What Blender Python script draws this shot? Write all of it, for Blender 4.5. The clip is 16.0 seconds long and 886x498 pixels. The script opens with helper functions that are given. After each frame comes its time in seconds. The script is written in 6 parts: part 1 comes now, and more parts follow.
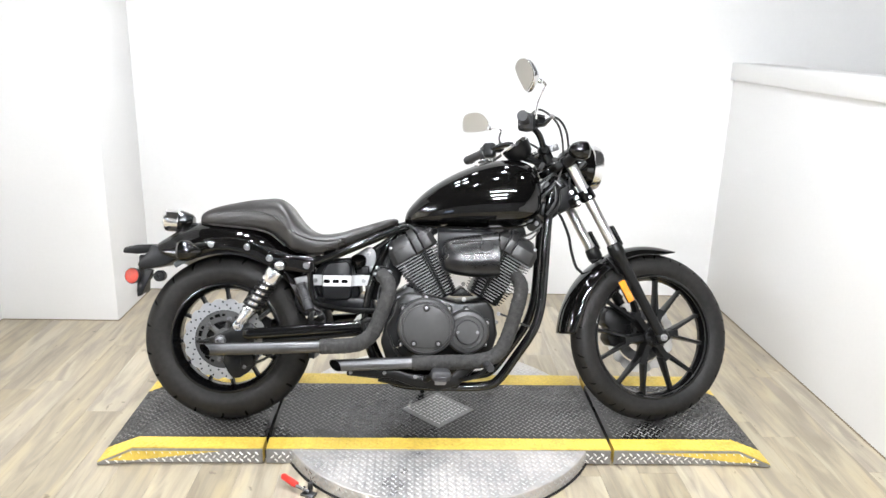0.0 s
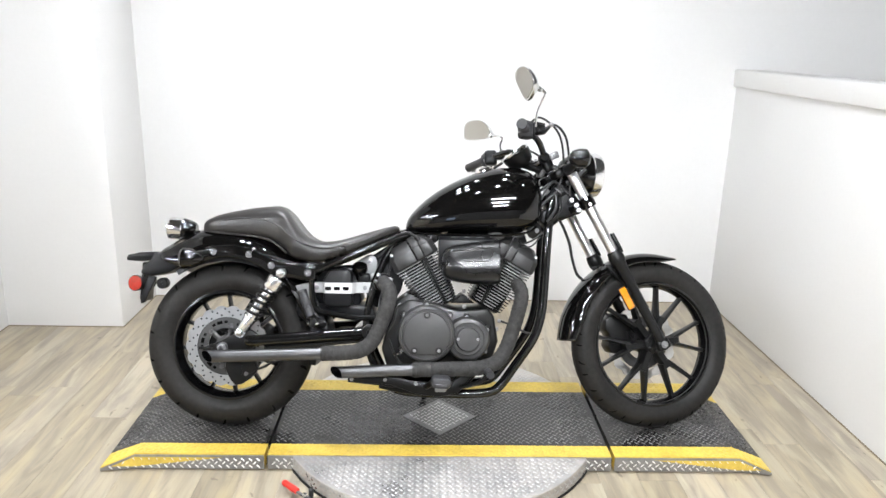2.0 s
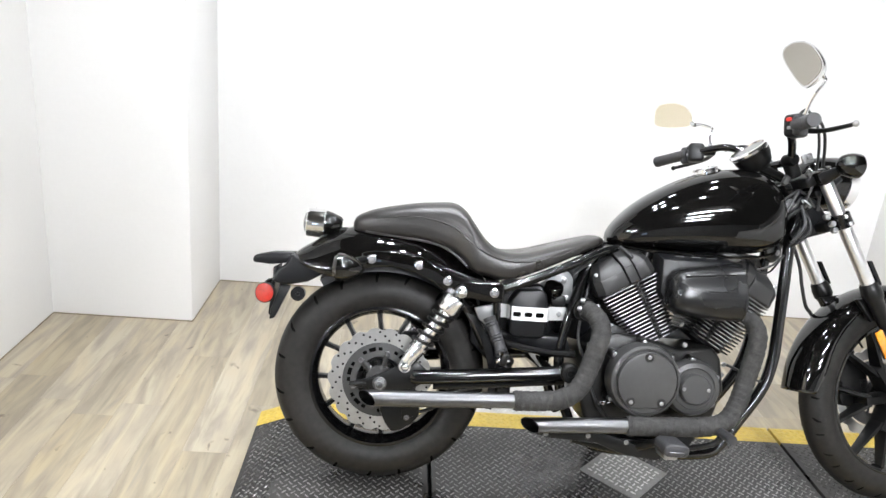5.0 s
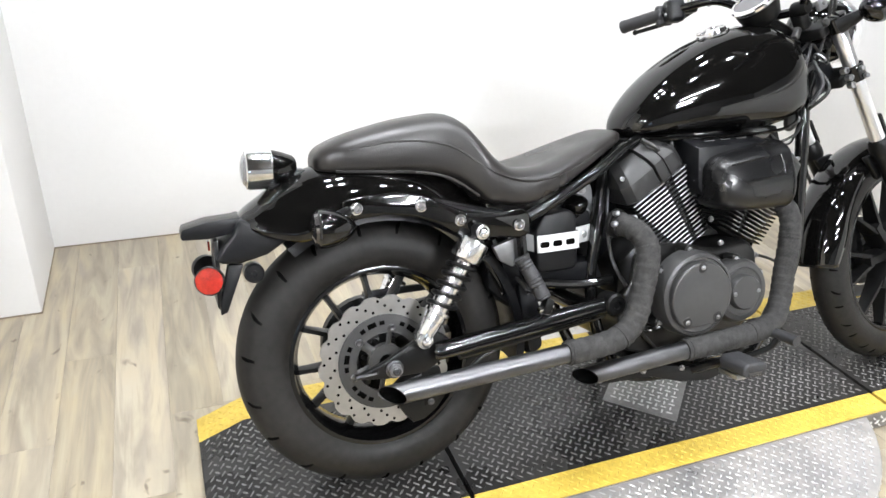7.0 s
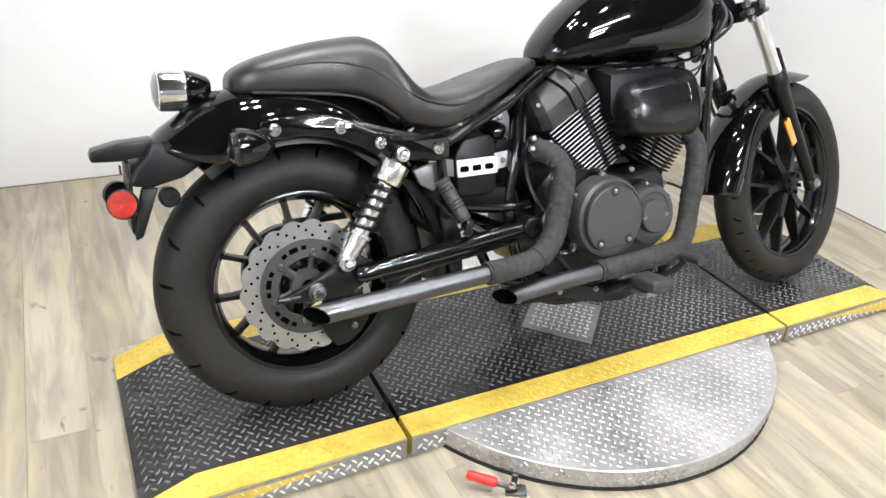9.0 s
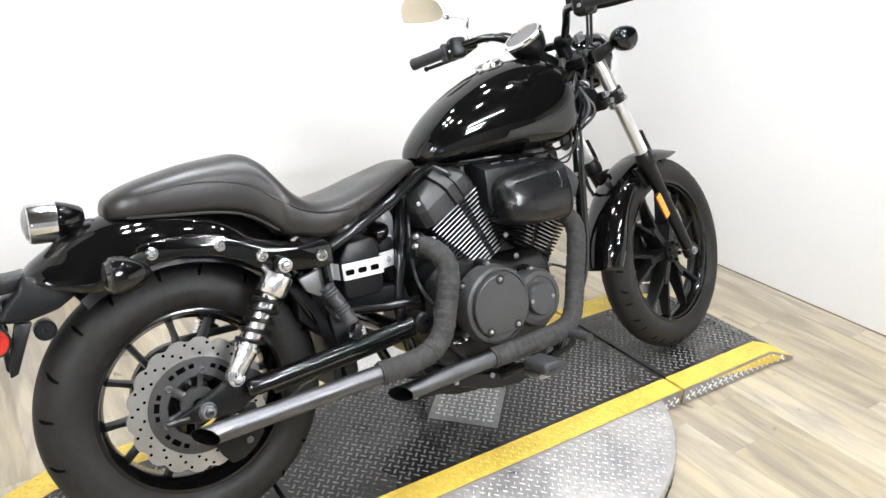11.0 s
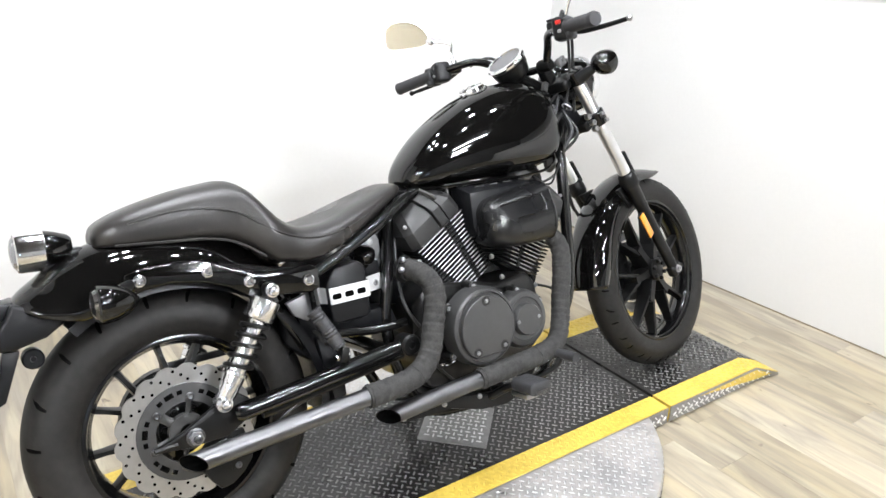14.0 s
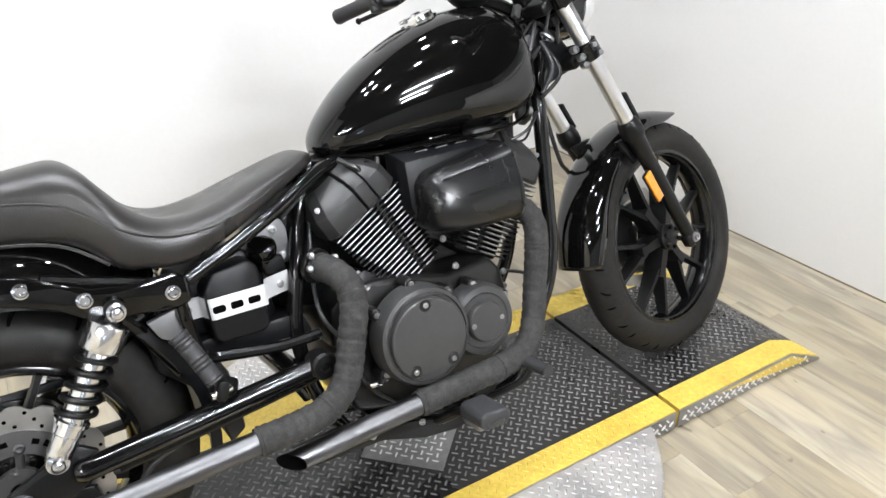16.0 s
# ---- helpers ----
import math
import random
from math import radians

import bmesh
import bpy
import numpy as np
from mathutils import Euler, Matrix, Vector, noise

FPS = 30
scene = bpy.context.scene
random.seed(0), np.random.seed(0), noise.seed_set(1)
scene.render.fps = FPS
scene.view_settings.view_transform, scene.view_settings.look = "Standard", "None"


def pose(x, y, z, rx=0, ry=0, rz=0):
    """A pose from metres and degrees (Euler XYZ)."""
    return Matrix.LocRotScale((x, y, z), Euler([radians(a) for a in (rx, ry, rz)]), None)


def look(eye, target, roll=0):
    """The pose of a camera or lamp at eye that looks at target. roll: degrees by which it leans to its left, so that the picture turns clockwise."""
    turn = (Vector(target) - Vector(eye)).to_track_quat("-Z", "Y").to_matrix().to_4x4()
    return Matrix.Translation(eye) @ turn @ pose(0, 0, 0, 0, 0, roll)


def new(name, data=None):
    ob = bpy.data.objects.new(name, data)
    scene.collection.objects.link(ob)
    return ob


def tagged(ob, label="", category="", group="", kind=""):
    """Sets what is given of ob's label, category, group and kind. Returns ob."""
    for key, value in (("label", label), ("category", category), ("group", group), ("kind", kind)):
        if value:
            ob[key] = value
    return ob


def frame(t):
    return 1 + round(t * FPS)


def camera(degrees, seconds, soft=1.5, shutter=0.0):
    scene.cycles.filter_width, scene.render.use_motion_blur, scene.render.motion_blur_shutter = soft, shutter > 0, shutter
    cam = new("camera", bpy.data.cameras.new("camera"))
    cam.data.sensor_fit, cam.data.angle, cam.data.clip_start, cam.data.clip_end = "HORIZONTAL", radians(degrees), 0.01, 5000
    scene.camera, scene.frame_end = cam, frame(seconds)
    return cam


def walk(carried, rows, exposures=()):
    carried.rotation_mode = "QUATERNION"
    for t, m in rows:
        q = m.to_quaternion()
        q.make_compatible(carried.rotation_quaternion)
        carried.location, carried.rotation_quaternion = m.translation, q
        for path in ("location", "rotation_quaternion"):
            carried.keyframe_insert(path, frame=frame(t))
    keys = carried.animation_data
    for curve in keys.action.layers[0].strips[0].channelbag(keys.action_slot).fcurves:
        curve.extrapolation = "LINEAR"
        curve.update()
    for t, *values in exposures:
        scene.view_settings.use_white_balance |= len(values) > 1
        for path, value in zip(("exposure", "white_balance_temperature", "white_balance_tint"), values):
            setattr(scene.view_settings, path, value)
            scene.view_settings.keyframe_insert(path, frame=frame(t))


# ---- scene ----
cam = camera(62.0, 16.0)
PATH = [
    (0, (-0.104, -2.512, 1.436), (-0.023, -0.595, 0.872), 1.6),
    (0.5, (-0.099, -2.505, 1.455), (-0.033, -0.59, 0.881), 1.8),
    (1, (-0.098, -2.51, 1.465), (-0.03, -0.596, 0.89), 1.5),
    (1.5, (-0.102, -2.525, 1.44), (-0.031, -0.603, 0.89), 1.6),
    (2, (-0.081, -2.523, 1.446), (-0.02, -0.601, 0.896), 1.4),
    (2.5, (-0.048, -2.522, 1.466), (0.0, -0.613, 0.87), 0.7),
    (3, (-0.038, -2.515, 1.438), (-0.064, -0.604, 0.85), 4.5),
    (3.5, (-0.212, -2.484, 1.437), (-0.134, -0.572, 0.855), 3.3),
    (4, (-0.419, -2.391, 1.43), (-0.301, -0.493, 0.811), 3.7),
    (4.5, (-0.555, -2.156, 1.383), (-0.543, -0.246, 0.791), 3.1),
    (4.7, (-0.636, -2.052, 1.389), (-0.59, -0.149, 0.776), 4.0),
    (6.8, (-1.117, -1.296, 1.308), (-0.471, 0.406, 0.479), 2.3),
    (7, (-1.136, -1.305, 1.294), (-0.474, 0.351, 0.389), 2.5),
    (7.5, (-1.186, -1.335, 1.247), (-0.497, 0.242, 0.229), 3.9),
    (8, (-1.202, -1.338, 1.23), (-0.493, 0.218, 0.193), 5.3),
    (8.5, (-1.179, -1.346, 1.226), (-0.385, 0.192, 0.225), 5.2),
    (9, (-1.155, -1.355, 1.228), (-0.311, 0.17, 0.247), 4.9),
    (9.5, (-1.123, -1.367, 1.238), (-0.204, 0.141, 0.298), 3.8),
    (10, (-1.087, -1.387, 1.253), (-0.081, 0.095, 0.362), 2.8),
    (10.2, (-1.079, -1.395, 1.263), (-0.055, 0.1, 0.417), 2.3),
    (12.5, (-1.092, -1.413, 1.323), (-0.038, 0.106, 0.563), 2.7),
    (13, (-1.088, -1.413, 1.315), (-0.023, 0.1, 0.556), 2.3),
    (13.5, (-1.08, -1.414, 1.319), (-0.004, 0.096, 0.57), 2.3),
    (14, (-1.082, -1.426, 1.316), (-0.007, 0.089, 0.574), 1.9),
    (14.5, (-1.087, -1.408, 1.319), (-0.044, 0.105, 0.528), -0.2),
    (15, (-0.974, -1.334, 1.296), (0.067, 0.166, 0.478), -1.5),
    (15.5, (-0.776, -1.251, 1.289), (0.224, 0.277, 0.472), -0.1),
    (16, (-0.635, -1.17, 1.286), (0.288, 0.325, 0.33), -0.3),
]
EXPOSURES = [(0.0, -0.4), (1.0, -0.45), (2.0, -0.55), (4.5, -0.45), (7.0, -0.4), (9.5, -0.5), (12.5, -0.4), (14.0, -0.42), (16.0, -0.64)]
walk(cam, [(t, look(eye, target, roll)) for t, eye, target, roll in PATH], EXPOSURES)

# ---- world and lamps ----
world = bpy.data.worlds.new("world")
scene.world = world
world.use_nodes = True
world.node_tree.nodes["Background"].inputs[0].default_value = (0.9, 0.95, 1.0, 1)
world.node_tree.nodes["Background"].inputs[1].default_value = 0.05


def area_lamp(name, where, aim, power, size, size_y=0.0, shape="DISK", colour=(0.92, 0.95, 1.0)):
    data = bpy.data.lights.new(name, "AREA")
    data.energy, data.color, data.shape, data.size = power, colour, shape, size
    if size_y:
        data.size_y = size_y
    lamp = new(name, data)
    lamp.matrix_world = look(where, aim)
    return lamp


ROOM_H = 3.0
# single down-lights with narrow beams, one group of four, and tubes further out
SPOTS = [(0.05, -0.60), (0.35, 1.00), (0.72, -0.32), (1.10, -0.42), (-0.48, -0.95), (-0.45, 0.95), (0.25, 0.22),
         (-0.90, 0.55), (-0.70, 0.50), (-0.92, 0.0), (-0.70, -0.08)]
SPOT_POWER, TUBE_GLOW = 7.0, 1000.0
for sx, sy in SPOTS:
    spot = area_lamp("ceiling_spot", (sx, sy, ROOM_H - 0.06), (sx, sy + 0.01, 0), SPOT_POWER * (0.5 if sy > 0.9 else 1.0), 0.11)
    spot.data.spread = radians(95)
# ---- materials ----
def mat(name, colour, rough=0.5, metal=0.0, vary=0.12, scale=6.0, bump=0.0, bump_scale=200.0, rough_vary=0.1,
        coat=0.0, fine=60.0, tint=None, spec=0.5):
    """A surface with variation at two scales in colour and gloss, and fine relief."""
    m = bpy.data.materials.new(name)
    m.use_nodes = True
    nt = m.node_tree
    b = nt.nodes["Principled BSDF"]
    b.inputs["Metallic"].default_value = metal
    b.inputs["Coat Weight"].default_value = coat
    b.inputs["Coat Roughness"].default_value = 0.03
    b.inputs["Specular IOR Level"].default_value = spec
    tc = nt.nodes.new("ShaderNodeTexCoord")
    n1 = nt.nodes.new("ShaderNodeTexNoise")
    n1.inputs["Scale"].default_value, n1.inputs["Detail"].default_value = scale, 5
    n2 = nt.nodes.new("ShaderNodeTexNoise")
    n2.inputs["Scale"].default_value, n2.inputs["Detail"].default_value = fine, 3
    mix = nt.nodes.new("ShaderNodeMath")
    mix.operation = "MULTIPLY_ADD"
    mix.inputs[1].default_value = 0.4
    for n in (n1, n2):
        nt.links.new(tc.outputs["Object"], n.inputs["Vector"])
    nt.links.new(n2.outputs["Fac"], mix.inputs[0])
    sc = nt.nodes.new("ShaderNodeMath")
    sc.operation = "MULTIPLY"
    sc.inputs[1].default_value = 0.6
    nt.links.new(n1.outputs["Fac"], sc.inputs[0])
    nt.links.new(sc.outputs[0], mix.inputs[2])
    ramp = nt.nodes.new("ShaderNodeMix")
    ramp.data_type = "RGBA"
    lo = [c * (1 - vary) for c in colour]
    hi = [min(1, c * (1 + vary)) for c in (tint or colour)]
    ramp.inputs[6].default_value, ramp.inputs[7].default_value = (*lo, 1), (*hi, 1)
    spread = nt.nodes.new("ShaderNodeMapRange")
    spread.inputs[1].default_value, spread.inputs[2].default_value = 0.3, 0.7
    nt.links.new(mix.outputs[0], spread.inputs[0])
    nt.links.new(spread.outputs[0], ramp.inputs[0])
    nt.links.new(ramp.outputs[2], b.inputs["Base Color"])
    rr = nt.nodes.new("ShaderNodeMapRange")
    rr.inputs[1].default_value, rr.inputs[2].default_value = 0.3, 0.7
    rr.inputs[3].default_value, rr.inputs[4].default_value = rough * (1 - rough_vary), rough * (1 + rough_vary)
    nt.links.new(n1.outputs["Fac"], rr.inputs[0])
    nt.links.new(rr.outputs[0], b.inputs["Roughness"])
    if bump:
        n3 = nt.nodes.new("ShaderNodeTexNoise")
        n3.inputs["Scale"].default_value, n3.inputs["Detail"].default_value = bump_scale, 4
        nt.links.new(tc.outputs["Object"], n3.inputs["Vector"])
        bp = nt.nodes.new("ShaderNodeBump")
        bp.inputs["Strength"].default_value, bp.inputs["Distance"].default_value = bump, 0.002
        nt.links.new(n3.outputs["Fac"], bp.inputs["Height"])
        nt.links.new(bp.outputs[0], b.inputs["Normal"])
    return m


def wood_mat():
    """Light oak plank: grain along y, each plank its own tone."""
    m = bpy.data.materials.new("oak_plank")
    m.use_nodes = True
    nt = m.node_tree
    b = nt.nodes["Principled BSDF"]
    tc = nt.nodes.new("ShaderNodeTexCoord")
    info = nt.nodes.new("ShaderNodeObjectInfo")
    off = nt.nodes.new("ShaderNodeVectorMath")
    off.operation = "MULTIPLY_ADD"
    off.inputs[1].default_value = (1, 1, 1)
    comb = nt.nodes.new("ShaderNodeCombineXYZ")
    big = nt.nodes.new("ShaderNodeMath")
    big.operation = "MULTIPLY"
    big.inputs[1].default_value = 57.0
    nt.links.new(info.outputs["Random"], big.inputs[0])
    for k in range(3):
        nt.links.new(big.outputs[0], comb.inputs[k])
    nt.links.new(tc.outputs["Object"], off.inputs[0])
    nt.links.new(comb.outputs[0], off.inputs[2])

    def grain(sx, sy, detail, dist):
        mp = nt.nodes.new("ShaderNodeMapping")
        mp.inputs["Scale"].default_value = (sx, sy, 1)
        nt.links.new(off.outputs[0], mp.inputs[0])
        n = nt.nodes.new("ShaderNodeTexNoise")
        n.inputs["Scale"].default_value, n.inputs["Detail"].default_value = 1.0, detail
        n.inputs["Distortion"].default_value = dist
        nt.links.new(mp.outputs[0], n.inputs["Vector"])
        return n
    broad, fine, knots, patch = grain(17, 2.2, 7, 1.2), grain(110, 6, 5, 0.4), grain(22, 13, 2, 0.6), grain(11, 3.2, 4, 0.8)

    def node(kind, **at):
        n = nt.nodes.new(kind)
        for k, v in at.items():
            n.inputs[int(k[1:])].default_value = v
        return n

    def blend(fac, a, b2):
        m2 = nt.nodes.new("ShaderNodeMix")
        m2.data_type = "RGBA"
        for k, v in ((0, fac), (6, a), (7, b2)):
            if isinstance(v, tuple):
                m2.inputs[k].default_value = v
            else:
                nt.links.new(v, m2.inputs[k])
        return m2.outputs[2]

    def band(src, lo, hi, a=0.0, b2=1.0):
        r = node("ShaderNodeMapRange", _1=lo, _2=hi, _3=a, _4=b2)
        nt.links.new(src, r.inputs[0])
        return r.outputs[0]
    # cream sapwood against grey-brown heartwood, then fine streaks, then knots
    pale = blend(band(patch.outputs["Fac"], 0.35, 0.65), (0.375, 0.325, 0.232, 1), (0.395, 0.322, 0.204, 1))
    grey = blend(band(patch.outputs["Fac"], 0.35, 0.65), (0.222, 0.187, 0.136, 1), (0.280, 0.240, 0.182, 1))
    wood = blend(band(broad.outputs["Fac"], 0.38, 0.62), pale, grey)
    streak = blend(band(fine.outputs["Fac"], 0.52, 0.80, 0.0, 0.35), wood, (0.17, 0.13, 0.085, 1))
    knot = blend(band(knots.outputs["Fac"], 0.70, 0.77, 0.0, 0.85), streak, (0.12, 0.092, 0.062, 1))
    hsv = nt.nodes.new("ShaderNodeHueSaturation")
    nt.links.new(band(info.outputs["Random"], 0.0, 1.0, 0.86, 1.10), hsv.inputs["Value"])
    nt.links.new(band(big.outputs[0], 0.0, 57.0, 1.02, 0.82), hsv.inputs["Saturation"])
    nt.links.new(knot, hsv.inputs["Color"])
    nt.links.new(hsv.outputs[0], b.inputs["Base Color"])
    b.inputs["Roughness"].default_value = 0.33
    bp = nt.nodes.new("ShaderNodeBump")
    bp.inputs["Strength"].default_value, bp.inputs["Distance"].default_value = 0.15, 0.001
    nt.links.new(fine.outputs["Fac"], bp.inputs["Height"])
    nt.links.new(bp.outputs[0], b.inputs["Normal"])
    return m


WALL = mat("white_wall_paint", (0.80, 0.795, 0.787), 0.6, vary=0.02, scale=1.2, bump=0.08, bump_scale=90)
CEIL = mat("ceiling_paint", (0.06, 0.058, 0.055), 0.7, vary=0.03, scale=2)
GREY_WALL = mat("grey_wall_paint", (0.20, 0.20, 0.202), 0.6, vary=0.2, scale=1.5)
CREAM_WALL = mat("cream_wall_paint", (0.80, 0.74, 0.61), 0.6, vary=0.04, scale=1.2)
JOINT = mat("floor_joint", (0.20, 0.16, 0.11), 0.7)
OAK = wood_mat()
PAINT = mat("gloss_black_paint", (0.0022, 0.0021, 0.002), 0.045, vary=0.1, rough_vary=0.2)
AIR_BLACK = mat("satin_black_paint", (0.0045, 0.0045, 0.0048), 0.27, vary=0.10, rough_vary=0.04, spec=0.45)
FRAME_BLACK = mat("gloss_black_frame_enamel", (0.003, 0.003, 0.003), 0.11, vary=0.2, bump=0.02, bump_scale=300)
SATIN = mat("satin_black_plastic", (0.0042, 0.0044, 0.0052), 0.36, vary=0.15, bump=0.12, bump_scale=900, spec=0.26)
CASE = mat("dark_grey_engine_case", (0.054, 0.0535, 0.053), 0.38, metal=0.35, vary=0.14, bump=0.10, bump_scale=700, spec=0.4)
BLACK_METAL = mat("matt_black_metal", (0.005, 0.005, 0.005), 0.36, metal=0.1, vary=0.25, bump=0.05, spec=0.25)
RUBBER = mat("tyre_rubber", (0.0055, 0.0053, 0.0051), 0.54, vary=0.5, scale=6, bump=0.2, bump_scale=350, tint=(0.0120, 0.0110, 0.0100), spec=0.24, rough_vary=0.25)
GRIP = mat("grip_rubber", (0.027, 0.027, 0.029), 0.5, vary=0.15, bump=0.3, bump_scale=500, spec=0.4)
LEATHER = mat("black_vinyl", (0.0135, 0.0120, 0.0110), 0.33, vary=0.25, scale=9, bump=0.2, bump_scale=420, rough_vary=0.25, spec=0.5)
CHROME = mat("chrome", (0.86, 0.86, 0.865), 0.09, metal=1.0, vary=0.03)
STEEL = mat("brushed_steel_pipe", (0.115, 0.115, 0.119), 0.40, metal=1.0, vary=0.2, scale=14, bump=0.04, bump_scale=300, rough_vary=0.25)
FORK_STEEL = mat("polished_fork_steel", (0.82, 0.82, 0.82), 0.31, metal=1.0, vary=0.06)
ALU = mat("machined_aluminium", (0.34, 0.34, 0.345), 0.34, metal=0.9, vary=0.12, bump=0.04)
SILVER = mat("silver_painted_metal", (0.66, 0.66, 0.66), 0.36, metal=0.25, vary=0.05)
DISC = mat("brake_disc_steel", (0.50, 0.495, 0.485), 0.31, metal=1.0, vary=0.12, scale=20, bump=0.05, bump_scale=500)
WRAP = mat("dark_exhaust_wrap", (0.017, 0.0168, 0.0168), 0.78, vary=0.2, scale=70, bump=0.6, bump_scale=650, tint=(0.044, 0.0425, 0.041), spec=0.25, fine=240)
PLATE_ALU = mat("tread_plate_aluminium", (0.37, 0.365, 0.36), 0.40, metal=0.6, vary=0.22, scale=4, bump=0.06, bump_scale=120, rough_vary=0.4, tint=(0.50, 0.47, 0.44), fine=25)
PLATE_BLACK = mat("black_tread_plate", (0.017, 0.017, 0.0172), 0.28, metal=0.0, vary=0.45, scale=5, fine=30, rough_vary=0.4, bump=0.1, bump_scale=250, spec=0.42, tint=(0.022, 0.0205, 0.019))
YELLOW = mat("yellow_safety_paint", (0.50, 0.345, 0.048), 0.42, vary=0.18, scale=9, fine=80, tint=(0.60, 0.44, 0.08))
# aluminium darkened so that the bars on it read as lit strokes
SKIRT = mat("darkened_skirt_aluminium", (0.25, 0.245, 0.24), 0.42, metal=0.6, vary=0.3, scale=8, bump=0.06, bump_scale=120, rough_vary=0.3)
# pale colour paints in the overhead light that these bars catch
TREAD_SKIRT = mat("lit_skirt_tread", (0.72, 0.715, 0.70), 0.34, metal=0.35, vary=0.12, scale=9)
# paler than the deck: worn tops, plus the light they catch painted in
TREAD_TOP = mat("worn_lit_black_tread", (0.20, 0.197, 0.192), 0.32, metal=0.55, vary=0.5, scale=7, rough_vary=0.3)
# brighter than its plate to paint the highlights on the bars
TREAD_ALU = mat("highlit_tread", (0.50, 0.50, 0.50), 0.30, metal=0.85, vary=0.15, scale=9)
GAP = mat("dark_gap", (0.006, 0.006, 0.006), 0.8)
RED = mat("red_reflector", (0.30, 0.012, 0.005), 0.08, vary=0.45, scale=60, coat=0.5, fine=260, bump=0.35, bump_scale=350, spec=0.4)
ORANGE = mat("orange_reflector", (0.62, 0.22, 0.008), 0.15, vary=0.12, scale=60, coat=1.0, bump=0.3, bump_scale=350)
RED_PLASTIC = mat("red_handle_plastic", (0.55, 0.02, 0.012), 0.35, vary=0.15)
SMOKE = mat("smoked_lens", (0.010, 0.009, 0.009), 0.05, coat=1.0)
LENS = mat("clear_lens", (0.30, 0.30, 0.31), 0.08, metal=0.6, coat=1.0, vary=0.1)
MIRROR = mat("mirror_glass", (0.57, 0.545, 0.49), 0.02, metal=1.0, vary=0.01)
FIN_ALU = mat("machined_fin_edge", (0.42, 0.42, 0.425), 0.42, metal=0.85, vary=0.2, scale=30)
DULL_METAL = mat("dull_grey_metal", (0.20, 0.20, 0.205), 0.42, metal=0.6, vary=0.12)
ROCKER = mat("satin_grey_rocker_paint", (0.030, 0.0297, 0.0295), 0.36, metal=0.35, vary=0.12, bump=0.06, bump_scale=700, spec=0.4)
SATIN_CHROME = mat("satin_chrome", (0.84, 0.84, 0.845), 0.19, metal=1.0, vary=0.04)
CRANK = mat("glossy_black_crankcase_paint", (0.010, 0.0098, 0.0095), 0.30, metal=0.1, vary=0.2, bump=0.05, bump_scale=500, spec=0.4)
RIM = mat("gloss_black_rim_enamel", (0.0032, 0.0032, 0.0033), 0.15, vary=0.2, bump=0.02, bump_scale=300, spec=0.4)
FACE = mat("grey_gauge_face", (0.075, 0.075, 0.078), 0.30, coat=0.6)
CABLE = mat("black_cable", (0.010, 0.010, 0.010), 0.38, vary=0.2)
CABLE_GREY = mat("grey_cable", (0.026, 0.026, 0.027), 0.4, vary=0.2)
# near-black, put on discs, slots and bars as the shade inside holes
HOLE = mat("hole_shadow", (0.0012, 0.0012, 0.0012), 0.9, spec=0.03)

# ---- geometry helpers ----
def finish(name, bm, material, smooth=35.0):
    bmesh.ops.recalc_face_normals(bm, faces=bm.faces[:])
    me = bpy.data.meshes.new(name)
    bm.to_mesh(me)
    bm.free()
    for m in (material if isinstance(material, (list, tuple)) else [material]):
        me.materials.append(m)
    if smooth:
        me.polygons.foreach_set("use_smooth", [True] * len(me.polygons))
        me.set_sharp_from_angle(angle=radians(smooth))
    return me


def part(name, bm, material, parent, label="", smooth=35.0):
    """Links a bmesh as one mesh object under a thing or a part."""
    ob = new(name, finish(name, bm, material, smooth))
    ob.parent = parent
    if label:
        ob["label"] = label
    return ob


def thing(name, bm, material, label, category, group="", kind="", smooth=35.0):
    return tagged(new(name, finish(name, bm, material, smooth)), label, category, group, kind)


def ease(pts, res):
    """Catmull-Rom through the points."""
    p = [Vector(q) for q in pts]
    if len(p) < 3 or res < 2:
        return p
    out = []
    for i in range(len(p) - 1):
        a, b, c, d = p[max(i - 1, 0)], p[i], p[i + 1], p[min(i + 2, len(p) - 1)]
        for k in range(res):
            t = k / res
            out.append(0.5 * ((2 * b) + (c - a) * t + (2 * a - 5 * b + 4 * c - d) * t * t + (3 * b - a - 3 * c + d) * t ** 3))
    return out + [p[-1]]


def rings(bm, loops, caps=True, closed=True):
    vs = [[bm.verts.new(v) for v in loop] for loop in loops]
    for r0, r1 in zip(vs, vs[1:]):
        n = len(r0)
        for i in range(n if closed else n - 1):
            j = (i + 1) % n
            bm.faces.new((r0[i], r0[j], r1[j], r1[i]))
    if caps and closed:
        bm.faces.new(vs[0][::-1])
        bm.faces.new(vs[-1])
    return vs


